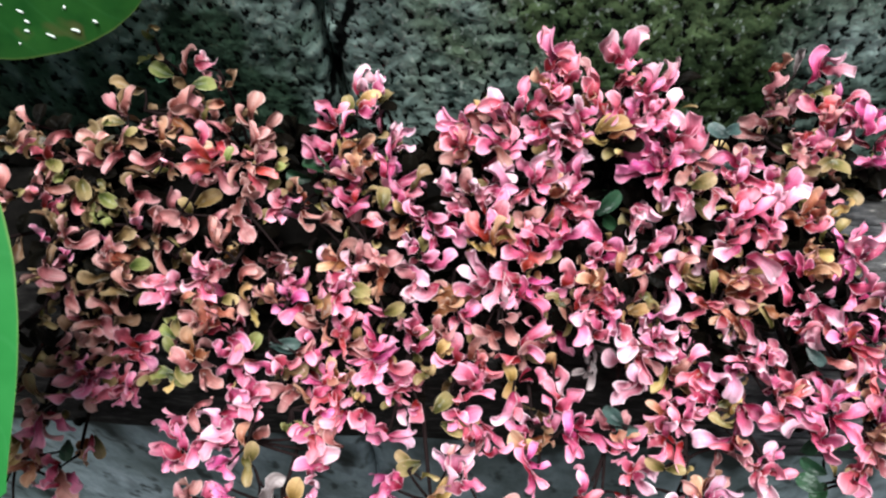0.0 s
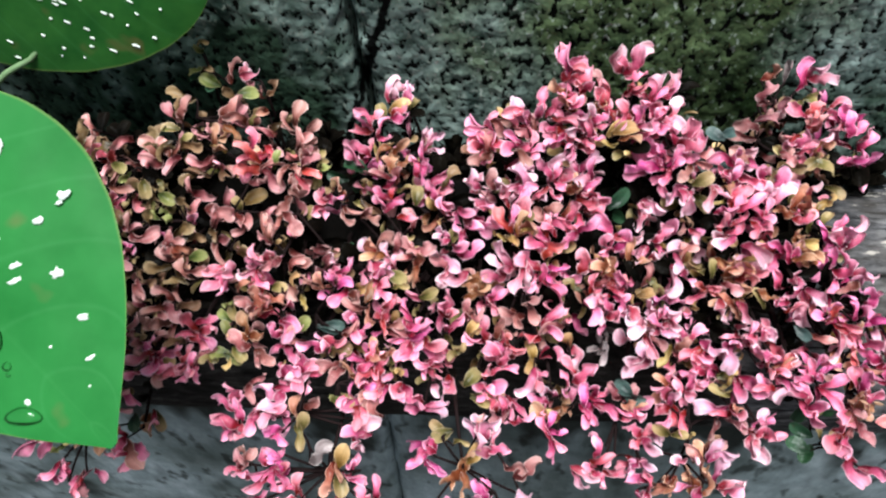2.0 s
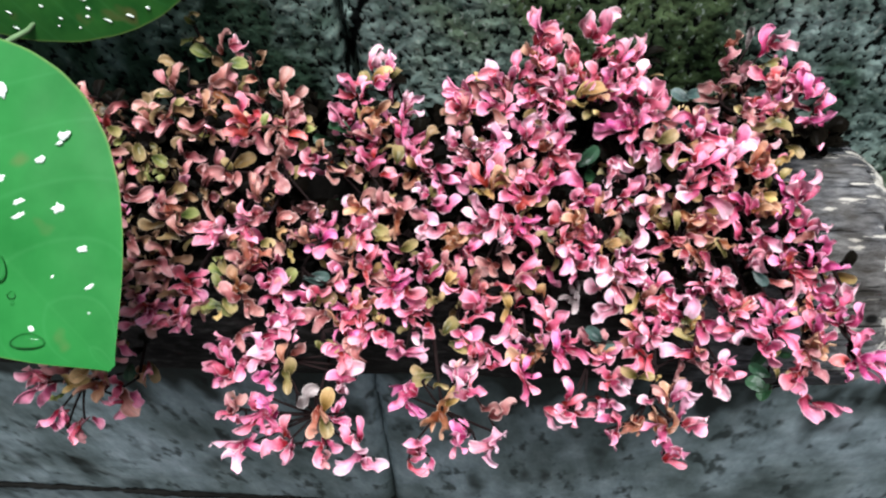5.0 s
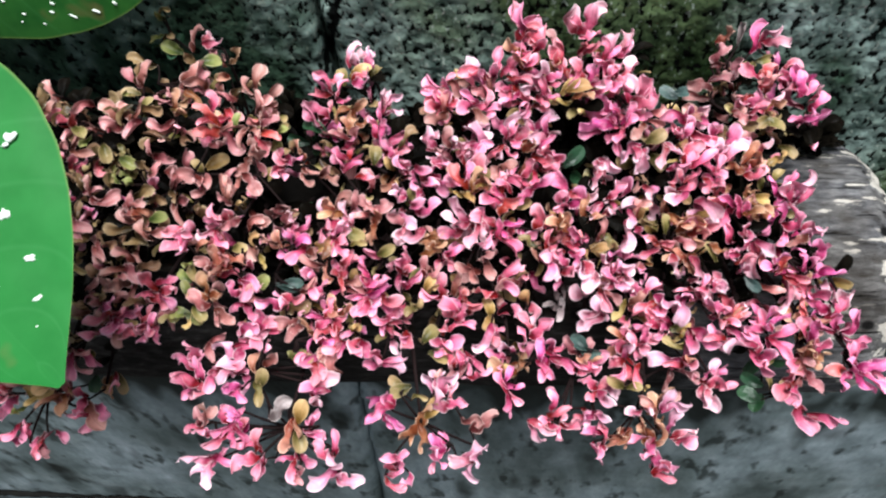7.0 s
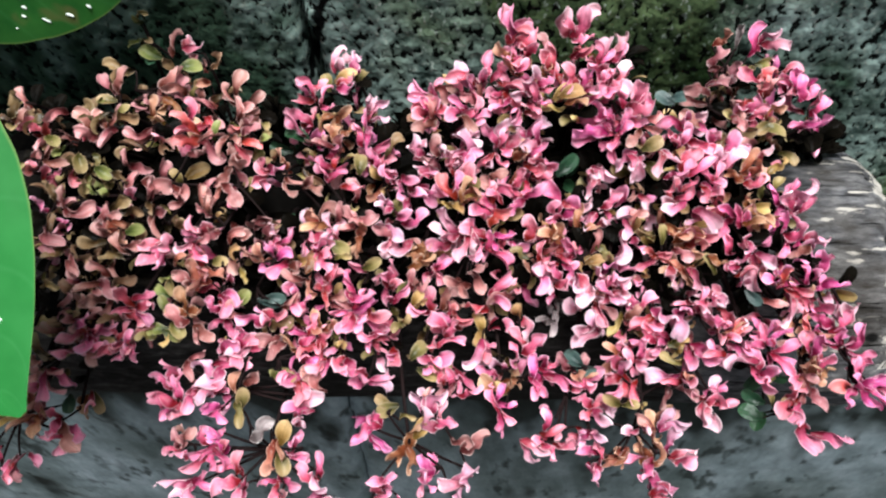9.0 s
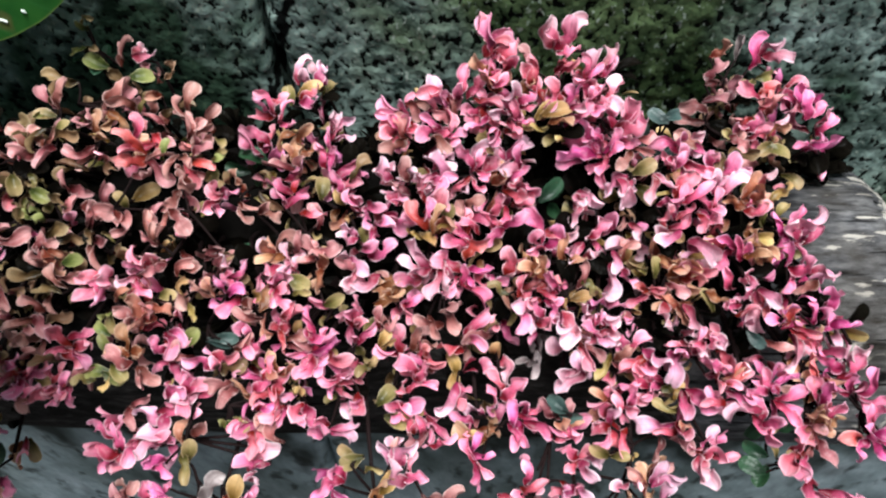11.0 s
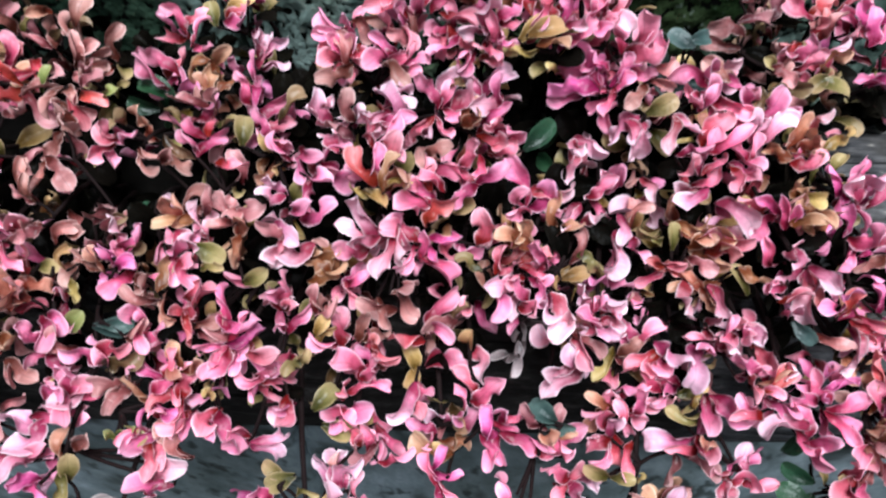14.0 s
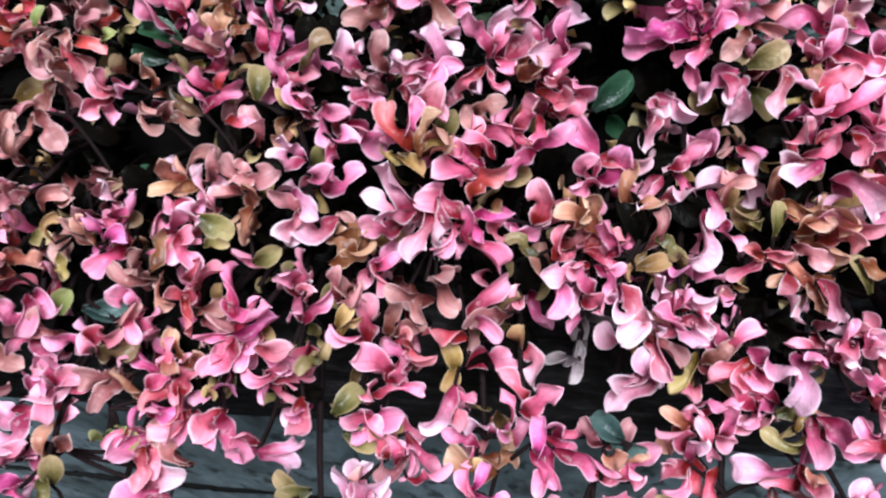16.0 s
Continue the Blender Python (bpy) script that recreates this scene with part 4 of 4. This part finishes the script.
CURLS_RIGHT_FRONT = [
    ("LpppppppppttplpLppooPPptrlspeePt", [
        (10, -235, -15), (19, -234, -35), (24, -233, 40), (22, -231, -145), (19, -230, 10), (19, -228, 105), (40, -243, -115), (44, -240, -150), (45, -240, 105),
        (44, -238, 165), (58, -236, -145), (57, -235, -155), (40, -229, 165), (42, -229, -30), (36, -228, -15), (44, -220, -30), (39, -219, 25), (41, -218, 160),
        (55, -217, 140), (57, -216, 20), (32, -209, 5), (36, -209, 25), (55, -206, 165), (34, -205, 115), (57, -205, -90), (57, -204, 60), (32, -202, 120),
        (58, -202, 105), (35, -201, -15), (37, -201, 150), (54, -199, 155), (55, -197, 160)]),
    ("pYpPtpPLtSLtlstybBppptLppOyPoorpp", [
        (59, -192, 20), (57, -179, -105), (70, -253, 40), (66, -247, -70), (69, -242, 75), (70, -241, -105), (79, -241, -15), (80, -240, 0), (70, -239, 145),
        (70, -231, 115), (75, -229, 15), (67, -228, 80), (64, -226, -180), (74, -225, 35), (72, -224, 35), (61, -218, 15), (77, -210, -100), (80, -210, -55),
        (83, -208, -180), (64, -207, -105), (85, -207, -75), (86, -207, 75), (82, -205, -170), (62, -197, -45), (64, -197, 65), (85, -197, -170), (84, -196, 60),
        (88, -196, -15), (83, -193, -130), (80, -192, 15), (73, -190, 115), (79, -188, 135), (73, -181, -75)]),
    ("LspgLppplpppLpprPtpplppppPPgoogpP", [
        (85, -180, -115), (60, -179, 40), (86, -178, 80), (119, -223, 160), (94, -219, -80), (94, -217, 25), (99, -217, -10), (93, -216, 135), (98, -216, 70),
        (118, -207, 35), (117, -205, 105), (115, -205, -35), (116, -203, 180), (101, -201, -170), (104, -198, -35), (102, -194, 35), (90, -194, -25),
        (101, -192, 50), (105, -192, 15), (98, -190, -160), (108, -190, 40), (102, -188, 125), (98, -186, 45), (93, -178, 110), (103, -176, 155), (142, -231, -15),
        (137, -226, -65), (121, -221, -140), (126, -218, 45), (125, -217, 105), (120, -217, 150), (132, -217, -45), (135, -216, -140)]),
    ("stopsttpmmrmptmtmmrppmmlrmmmmmmmL", [
        (141, -212, -50), (140, -208, -15), (125, -207, -150), (138, -207, -145), (137, -206, -90), (140, -205, 140), (143, -205, 80), (146, -202, 90),
        (125, -199, -50), (126, -197, 0), (142, -197, 110), (144, -197, 55), (120, -196, 160), (139, -196, 65), (125, -195, 120), (143, -192, 105), (125, -192, 20),
        (123, -190, -165), (141, -189, 70), (144, -179, 40), (142, -178, 145), (165, -211, -50), (167, -211, -40), (173, -208, -30), (160, -207, 165),
        (165, -207, 130), (167, -207, 25), (165, -204, 55), (154, -194, 145), (160, -192, 50), (152, -187, 40), (151, -186, 165), (158, -183, 100)]),
]
CURLS_CORNER = [
    ("osbbbbbstOopltpPrs", [
        (114, -84, 175), (115, -82, -45), (102, -75, 170), (104, -70, 165), (106, -63, 10), (119, -56, 60), (109, -49, -5), (112, -45, 70), (113, -30, 40),
        (133, -84, -15), (135, -82, -150), (125, -76, 25), (137, -76, 65), (134, -76, 70), (125, -73, 65), (124, -69, 135), (128, -65, 180), (137, -63, 45)]),
    ("rrrooMwmLMmpmpMMpp", [
        (134, -62, 135), (133, -54, 135), (135, -49, 20), (132, -41, -140), (136, -38, 15), (133, -30, 70), (127, -27, 45), (139, -21, 35), (144, -18, -15),
        (152, -85, 5), (155, -84, 145), (157, -68, 110), (154, -64, 80), (153, -58, -165), (157, -57, 30), (160, -55, 35), (150, -51, 115), (150, -41, 0)]),
]
CURLS_FAR_LEFT = [
    ("YYpsodSsTssPsdpssd", [
        (-242, -227, -125), (-243, -226, -155), (-244, -125, 100), (-244, -115, -5), (-243, -105, -40), (-247, -95, -145), (-224, -237, -55), (-240, -233, -60),
        (-239, -227, -25), (-227, -221, -25), (-229, -218, 150), (-228, -218, -100), (-230, -215, 55), (-229, -210, 115), (-213, -207, 170), (-221, -199, 170),
        (-213, -195, -160), (-215, -193, 90)]),
    ("sYossddSdSsddoooSp", [
        (-221, -189, 25), (-230, -181, 0), (-232, -175, -140), (-220, -167, -80), (-220, -164, -70), (-224, -162, -150), (-221, -159, -35), (-234, -155, -55),
        (-235, -154, 75), (-233, -154, -30), (-235, -136, 20), (-237, -135, 120), (-235, -132, 55), (-235, -119, -40), (-229, -110, -75), (-221, -109, -45),
        (-210, -208, -45), (-205, -205, 0)]),
]
CURLS_HANGING = [
    ("LLppsspPppPPssppPPpPprMMmpmoOmp", [
        (-152, -260, 155), (-152, -260, -140), (-151, -259, 30), (-156, -248, -155), (-157, -246, 105), (-157, -244, 20), (-162, -230, 170), (-161, -228, 165),
        (-160, -227, -75), (-162, -224, 65), (-164, -221, 160), (-163, -216, 115), (-157, -215, -20), (-156, -211, -55), (-149, -261, -15), (-124, -261, -160),
        (-127, -260, -145), (-122, -259, -50), (-127, -257, 70), (-142, -251, -160), (-150, -250, 110), (-134, -250, 40), (-134, -249, 130), (-136, -249, -180),
        (-138, -249, -55), (-143, -244, 115), (-141, -231, -45), (-125, -231, 75), (-127, -231, -75), (-137, -230, 155), (-147, -225, -135)]),
    ("tLpsLspLpoppTYWLPLpLpmMsplppPmm", [
        (-127, -225, 115), (-139, -224, -155), (-142, -222, 20), (-123, -221, 45), (-138, -215, -140), (-105, -267, 20), (-107, -261, -100), (-91, -259, 15),
        (-106, -257, -20), (-107, -249, -70), (-99, -248, 20), (-103, -247, -20), (-110, -245, -105), (-106, -244, 75), (-119, -243, 35), (-97, -233, 40),
        (-92, -231, -170), (-84, -267, -25), (-88, -266, 75), (-85, -266, -170), (-88, -258, 155), (-62, -238, -15), (-63, -234, 155), (-85, -221, 110),
        (-60, -266, -35), (-51, -263, -110), (-56, -261, 115), (-57, -260, 60), (-54, -258, -150), (-33, -255, 115), (-33, -255, -115)]),
    ("PTTymLopLLoosLllBBpmmptpyTmmPmp", [
        (-36, -253, 10), (-48, -243, -135), (-45, -240, 90), (-42, -237, 65), (-60, -235, -165), (-32, -231, 130), (-49, -230, 20), (-32, -230, -5),
        (-35, -225, 115), (-33, -225, 65), (-55, -224, 155), (-52, -224, -160), (-37, -222, 80), (-23, -260, 45), (-19, -258, -160), (-14, -254, -30),
        (-18, -244, 30), (-23, -237, 5), (-2, -224, -90), (-3, -222, 105), (-3, -219, -10), (-30, -211, 105), (-1, -208, -20), (-5, -205, 155), (1, -213, 150),
        (1, -212, 150), (13, -207, -50), (14, -206, 65), (21, -206, -20), (17, -202, -40), (19, -200, 65)]),
]

PLANTS = [
    (SHOOTS_LEFT, CURLS_LEFT, "dusky salmon and olive curly-leaved plant beside the mossy wall"),
    (SHOOTS_LEFT_FRONT, CURLS_LEFT_FRONT, "dusky pink curly-leaved plant drooping over the log"),
    (SHOOTS_MIDDLE_BACK, CURLS_MIDDLE_BACK, "pink and salmon curly-leaved plant growing on the log"),
    (SHOOTS_RIGHT_BACK, CURLS_RIGHT_BACK, "tall bright pink curly-leaved plant against the wall"),
    (SHOOTS_MIDDLE, CURLS_MIDDLE, "pale pink curly-leaved plant with olive centres on the log"),
    (SHOOTS_RIGHT, CURLS_RIGHT, "magenta-pink curly-leaved plant on the log's end"),
    (SHOOTS_RIGHT_FRONT, CURLS_RIGHT_FRONT, "bright pink curly-leaved plant spilling over the log"),
    (SHOOTS_CORNER, CURLS_CORNER, "small magenta plant with withered leaves in the wall's corner"),
    (SHOOTS_FAR_LEFT, CURLS_FAR_LEFT, "dull salmon and olive curly-leaved plant beside a broad leaf"),
    (SHOOTS_HANGING, CURLS_HANGING, "pink curly-leaved plant hanging in front of the concrete"),
]
TIPS = np.array([p for (_, places), _, _ in PLANTS for p in places]) / 1000
FEET = np.array([(x, y) for _, sprigs, _ in PLANTS for _, rows in sprigs for x, y, _ in rows]) / 1000
OUTWARD = Vector((0.1, -0.58, 0.81)).normalized()
ALONG = (Vector((1, 0, 0)) - OUTWARD * OUTWARD.x).normalized()
RISING = OUTWARD.cross(ALONG)


def canopy(x, y):
    """The height of the crowns' outside over a place of the plan."""
    near = 1 / ((TIPS[:, 0] - x) ** 2 + (TIPS[:, 1] - y) ** 2 + 4e-5) ** 2
    return float((near * TIPS[:, 2]).sum() / near.sum())


def curl(letter, x, y, heading, stems, plant, shift):
    """One leaf on the outside of a crown, on a short dark stalk from the nearest stem."""
    kind, small = letter.upper(), letter.islower()
    way = ALONG * math.cos(radians(heading)) + RISING * math.sin(radians(heading))
    ahead = (way + OUTWARD * dice.uniform(-0.15, 0.6)).normalized()
    up = OUTWARD + ALONG * dice.uniform(-0.7, 0.7) + RISING * dice.uniform(-0.5, 0.7)
    across = ahead.cross(up).normalized()
    up = across.cross(ahead)
    size = dice.uniform(0.9, 1.12) * (0.0145 if small else 0.0185)
    if kind in "OYGEV":
        size *= 0.75
    foot = Vector((x, y, canopy(x, y) - 0.003 + dice.uniform(-0.002, 0.002))) - shift - ahead * size * 0.12
    stem, end = min(stems, key=lambda pair: (pair[1] - foot).length)
    if (end - foot).length > 0.004:
        mid = end.lerp(foot, 0.5) - OUTWARD * 0.004
        points = [end * (1 - t) ** 2 + mid * (2 * t * (1 - t)) + foot * t * t for t in (0, 0.33, 0.67, 1)]
        put("leaf_stalk", tube("leaf_stalk", points, [0.0008, 0.0007, 0.0006, 0.0006], STEM, 5), stem)
    turn = Matrix((across, ahead, up)).transposed().to_4x4()
    put("leaf", dice.choice(KINDS[kind]), stem, Matrix.Translation(foot) @ turn @ Matrix.Diagonal((size, size, size, 1)))
    if kind in "PLMRST" and dice.random() < 0.6:
        aside = Matrix.Rotation(dice.choice((-1, 1)) * dice.uniform(0.6, 1.2), 4, "Z") @ Matrix.Rotation(dice.uniform(-0.6, 0.6), 4, "Y")
        put("leaf", dice.choice(KINDS[kind]), stem, Matrix.Translation(foot - OUTWARD * 0.0025) @ turn @ aside @ Matrix.Diagonal((size * 0.88, size * 0.88, size * 0.88, 1)))


for (colours, places), sprigs, label in PLANTS:
    places = [Vector(p) / 1000 for p in places]
    middle = sum(places, Vector()) / len(places)
    plant = tagged(put("curly_leaved_plant", None, None, pose(middle.x, -0.09, 0.14)), label, "plant", "pink plants on the log")
    shift = Vector((middle.x, -0.09, 0.14))
    stems = []
    for colour, p in zip(colours, places):
        root = Vector((middle.x + (p.x - middle.x) * 0.6, max(-0.125, min(-0.03, p.y * 0.55)), 0.145 if p.y < -0.05 else 0.1))
        if colour in "HN":
            hub = p - OUTWARD * 0.012
        if colour.islower():
            if ((FEET[:, 0] - p.x) ** 2 + (FEET[:, 1] - p.y) ** 2).min() < 0.007 ** 2:
                stems.append(arm(plant, p, hub, shift))
        elif colour != "N":
            lone = ((FEET[:, 0] - p.x) ** 2 + (FEET[:, 1] - p.y) ** 2).min() > 0.014 ** 2
            stems.append(shoot(plant, colour, p, root, shift, lone))
    for letters, rows in sprigs:
        for letter, (x, y, heading) in zip(letters, rows):
            curl(letter, x / 1000, y / 1000, heading, stems, plant, shift)


# near-black low growth added for the deep shade in the gap between log and wall
shade_growth = tagged(put("shade_growth", None, None, pose(-0.03, -0.04, 0.12)), "near-black leaves added for the deep shade in the gap before the wall", "undergrowth")
base_at = Vector((-0.03, -0.04, 0.12))
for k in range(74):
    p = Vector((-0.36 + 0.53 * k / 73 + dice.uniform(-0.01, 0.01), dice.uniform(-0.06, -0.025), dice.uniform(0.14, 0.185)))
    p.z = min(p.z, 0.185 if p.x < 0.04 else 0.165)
    shoot(shade_growth, "U", p, Vector((p.x, p.y - 0.005, 0.1)), base_at)
# more near-black leaves added on the log, again shade put into leaf colour
front_shade_growth = tagged(put("shade_growth", None, None, pose(-0.06, -0.12, 0.15)), "near-black leaves added for the deep shade on top of the log", "undergrowth")
base_at = Vector((-0.06, -0.12, 0.15))
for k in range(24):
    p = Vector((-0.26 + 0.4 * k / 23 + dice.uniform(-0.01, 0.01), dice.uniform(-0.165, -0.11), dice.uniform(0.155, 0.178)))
    shoot(front_shade_growth, "U", p, Vector((p.x, -0.11, 0.15)), base_at)


# ---- two broad green leaves with white flecks and raindrops ----
def broad_paint(name, dark, light):
    """Fresh green with faint paler veins and a few brownish blotches; u runs across, v from the tip to the foot."""
    n = Nodes(name)
    uv = n.tree.nodes.new("ShaderNodeSeparateXYZ")
    n.link(n.tree.nodes.new("ShaderNodeUVMap").outputs[0], uv.inputs[0])
    side = n.maths("ABSOLUTE", n.maths("SUBTRACT", n.maths("MULTIPLY", uv.outputs["X"], 2.0), 1.0))
    swept = n.maths("SUBTRACT", uv.outputs["Y"], n.maths("MULTIPLY", n.maths("POWER", side, 1.4), -0.16))
    rib = n.maths("ABSOLUTE", n.maths("SUBTRACT", n.maths("FRACT", n.maths("MULTIPLY", swept, 8.0)), 0.5))
    veins = n.ramp(rib, [(0.0, (1, 1, 1)), (0.06, (0.0, 0.0, 0.0))])
    middle = n.ramp(side, [(0.0, (1, 1, 1)), (0.03, (0, 0, 0))])
    v = n.coords()
    soft, blot = n.noise(v, 16.0, 3.0), n.noise(v, 46.0, 2.0, 0.4)
    green = n.ramp(n.noise(v, 30.0, 4.0), [(0.3, dark), (0.7, light)])
    green = n.mix(n.maths("MULTIPLY", veins, 0.06), green, (0.16, 0.5, 0.2))
    green = n.mix(n.maths("MULTIPLY", middle, 0.05), green, (0.12, 0.42, 0.14))
    green = n.mix(n.ramp(blot, [(0.65, (0, 0, 0)), (0.73, (0.45, 0.45, 0.45))]), green, (0.2, 0.14, 0.06))
    green = n.mix(n.ramp(side, [(0.98, (0, 0, 0)), (1.0, (0.4, 0.4, 0.4))]), green, (0.35, 0.42, 0.12))
    n.link(green, n.bsdf.inputs["Base Color"])
    n.bsdf.inputs["Roughness"].default_value = 0.42
    n.bsdf.inputs["Specular IOR Level"].default_value = 0.2
    glow = n.tree.nodes.new("ShaderNodeBsdfTranslucent")
    n.link(green, glow.inputs["Color"])
    n.bump(n.maths("ADD", n.maths("MULTIPLY", soft, 0.6), n.maths("MULTIPLY", veins, -0.01)), 0.3, 0.006)
    both = n.add("ShaderNodeMixShader", Fac=0.25)
    n.link(n.bsdf.outputs[0], both.inputs[1])
    n.link(glow.outputs[0], both.inputs[2])
    n.link(both.outputs[0], n.out.inputs["Surface"])
    return n.mat


BROAD = broad_paint("broad_green_leaf", (0.02, 0.175, 0.032), (0.037, 0.25, 0.053))
BROAD_DEEP = broad_paint("deep_green_leaf", (0.014, 0.1, 0.017), (0.05, 0.2, 0.035))
FLECK = plain("white_fleck", (0.78, 0.86, 0.78), 0.5, 0.08, 300.0)
STALK = plain("green_stalk", (0.16, 0.26, 0.12), 0.5, 0.3, 40.0)
drop_nodes = Nodes("raindrop")
drop_clear = drop_nodes.add("ShaderNodeBsdfTransparent", Color=(0.97, 0.99, 0.97, 1))
drop_shine = drop_nodes.add("ShaderNodeBsdfGlossy", Roughness=0.03)
drop_both = drop_nodes.add("ShaderNodeMixShader")
drop_nodes.link(drop_nodes.add("ShaderNodeFresnel", IOR=1.42).outputs[0], drop_both.inputs[0])
drop_nodes.link(drop_clear.outputs[0], drop_both.inputs[1])
drop_nodes.link(drop_shine.outputs[0], drop_both.inputs[2])
drop_nodes.link(drop_both.outputs[0], drop_nodes.out.inputs["Surface"])
DROP = drop_nodes.mat


def blade_height(x, y):
    """The gentle swell of a broad leaf's surface."""
    return 0.0013 * noise.noise(Vector((x * 22, y * 22, 5))) + 0.0003 * noise.noise(Vector((x * 70, y * 70, 9)))


def broad_leaf(name, length, right, left, axis_turn, droop, outline, paint):
    """A broad blade from its tip at the origin towards local +y, turned by axis_turn degrees; outline(s) gives the half width from 0 to 1."""
    rows, cols = 70, 41
    verts, uvs = [], []
    c, s = math.cos(radians(axis_turn)), math.sin(radians(axis_turn))
    for r in range(rows):
        v = r / (rows - 1)
        for k in range(cols):
            q = -1 + 2 * k / (cols - 1)
            ragged = 1 + 0.012 * noise.noise(Vector((v * 14, 2 if q > 0 else -2, 1)))
            x, y = q * outline(v) * (right if q > 0 else left) * ragged, v * length
            z = -droop * q * q * outline(v) 
            x, y = x * c - y * s, x * s + y * c
            verts.append((x, y, z + blade_height(x, y)))
            uvs.append(((q + 1) / 2, v))
    me = mesh_of(name, verts, grid_faces(rows, cols), paint, uvs)
    return me


def fleck_mesh(seed, wide, high):
    rng = random.Random(seed)
    n = 14
    rim = []
    for k in range(n):
        w = 2 * math.pi * k / n
        r = rng.uniform(0.55, 1.15)
        rim.append((wide * r * math.cos(w), high * r * math.sin(w), 0.0))
    verts = [(0, 0, 0.0002)] + rim + [(x * 1.05, y * 1.05, -0.0006) for x, y, _ in rim]
    faces = [(0, 1 + k, 1 + (k + 1) % n) for k in range(n)] + [(1 + k, 1 + n + k, 1 + n + (k + 1) % n, 1 + (k + 1) % n) for k in range(n)]
    return mesh_of("fleck", verts, faces, FLECK)


def drop_mesh(wide, high, thick):
    rows, sides = 8, 24
    verts = []
    for r in range(rows):
        a = math.pi / 2 * r / (rows - 1)
        for k in range(sides):
            w = 2 * math.pi * k / sides
            pear = 1 - 0.25 * math.sin(w)
            verts.append((wide * math.cos(w) * math.cos(a) * pear, high * math.sin(w) * math.cos(a), thick * math.sin(a)))
    faces = grid_faces(rows, sides, True)
    return mesh_of("raindrop", verts, faces, DROP)


def pointed(s):
    """Half width of the front leaf: a short drawn-out tip, broadest near the middle, rounded foot."""
    return max(0.0, math.sin(math.pi * min(1.0, 0.012 + s * 0.985))) ** 0.95 * (1 - 0.35 * math.exp(-s / 0.05))


def rounded(s):
    return max(0.0, 1 - (2 * s - 1) ** 2) ** 0.5 * 0.999 + 0.001


PX = 0.000212
front = tagged(put("broad_leaf", None, None, pose(-0.1543, -0.2826, 0.2743, 35.53, 6.08, 5.02)),
               "large fresh green pointed leaf with white flecks and raindrops", "leaf")
put("blade", broad_leaf("blade", 0.182, 0.0645, 0.0485, 44, 0.003, pointed, BROAD), front)
FLECKS = [(-200, 502, 11, 20), (-240, 455, 14, 12), (-85, 417, 13, 10), (-93, 404, 8, 4), (-125, 375, 12, 9), (-215, 385, 16, 20), (-200, 340, 13, 8), (-165, 299, 15, 7),
          (-165, 274, 15, 6), (-95, 287, 14, 11), (-53, 214, 12, 7), (-240, 190, 8, 10), (-40, 147, 11, 5), (-215, 70, 10, 9), (-105, 165, 5, 3), (-40, 100, 3, 2), (-143, 72, 7, 8)]
for k, (x, y, w, h) in enumerate(FLECKS):
    x, y = x * PX, y * PX
    put("fleck", fleck_mesh(k, w * PX * 0.9, h * PX * 0.9), front, pose(x, y, blade_height(x, y) - 0.0001, 0, 0, 25))
for x, y, w, h in ((-200, 178, 15, 26), (-178, 132, 8, 8), (-150, 50, 32, 15), (-232, 32, 20, 10), (-176, 118, 4, 4)):
    x, y = x * PX, y * PX
    put("raindrop", drop_mesh(w * PX, h * PX, min(w, h) * PX * 0.7), front, pose(x, y, blade_height(x, y) - 0.0002))

rear = tagged(put("broad_leaf", None, None, pose(-0.176, -0.036, 0.309, 76, 0, 0)),
              "broad dark green leaf with small white flecks before the mossy wall", "leaf")
put("blade", broad_leaf("blade", 0.212, 0.07, 0.07, 90, 0.006, rounded, BROAD_DEEP), rear)
dice.seed(11)
for k in range(110):
    x, y = dice.uniform(-0.185, -0.012), dice.uniform(-0.066, 0.03)
    if ((x + 0.106) / 0.1) ** 2 + (y / 0.064) ** 2 < 1:
        put("fleck", fleck_mesh(k + 40, dice.uniform(0.0006, 0.0028), dice.uniform(0.0005, 0.0009)), rear, pose(x, y, blade_height(x, y) + 0.0003 - 0.006 * (y / 0.07) ** 2, 0, 0, dice.uniform(-40, -20)))


def leaf_stalk(parent, points):
    """A round green stalk, in the leaf's own space."""
    back = parent.matrix_basis.inverted()
    path = []
    pts = [Vector(p) for p in points]
    for k in range(len(pts) - 1):
        before, after = pts[max(k - 1, 0)], pts[min(k + 2, len(pts) - 1)]
        for j in range(5):
            t = j / 5
            a, b, m = pts[k], pts[k + 1], t * t * (3 - 2 * t)
            path.append(back @ (a.lerp(b, t) + (b - before) * 0.12 * t * (1 - t) ** 2 - (after - a) * 0.12 * t * t * (1 - t)))
    path.append(back @ pts[-1])
    put("stalk", tube("stalk", path, [0.0013 + 0.0012 * k / len(path) for k in range(len(path))], STALK, 10), parent)


leaf_stalk(rear, [(-0.285, -0.036, 0.262), (-0.303, -0.048, 0.250), (-0.319, -0.054, 0.245), (-0.385, -0.07, 0.2), (-0.40, -0.05, 0.10)])
leaf_stalk(front, [(-0.235, -0.19, 0.352), (-0.28, -0.17, 0.35), (-0.36, -0.12, 0.28), (-0.395, -0.065, 0.19), (-0.41, -0.045, 0.10)])
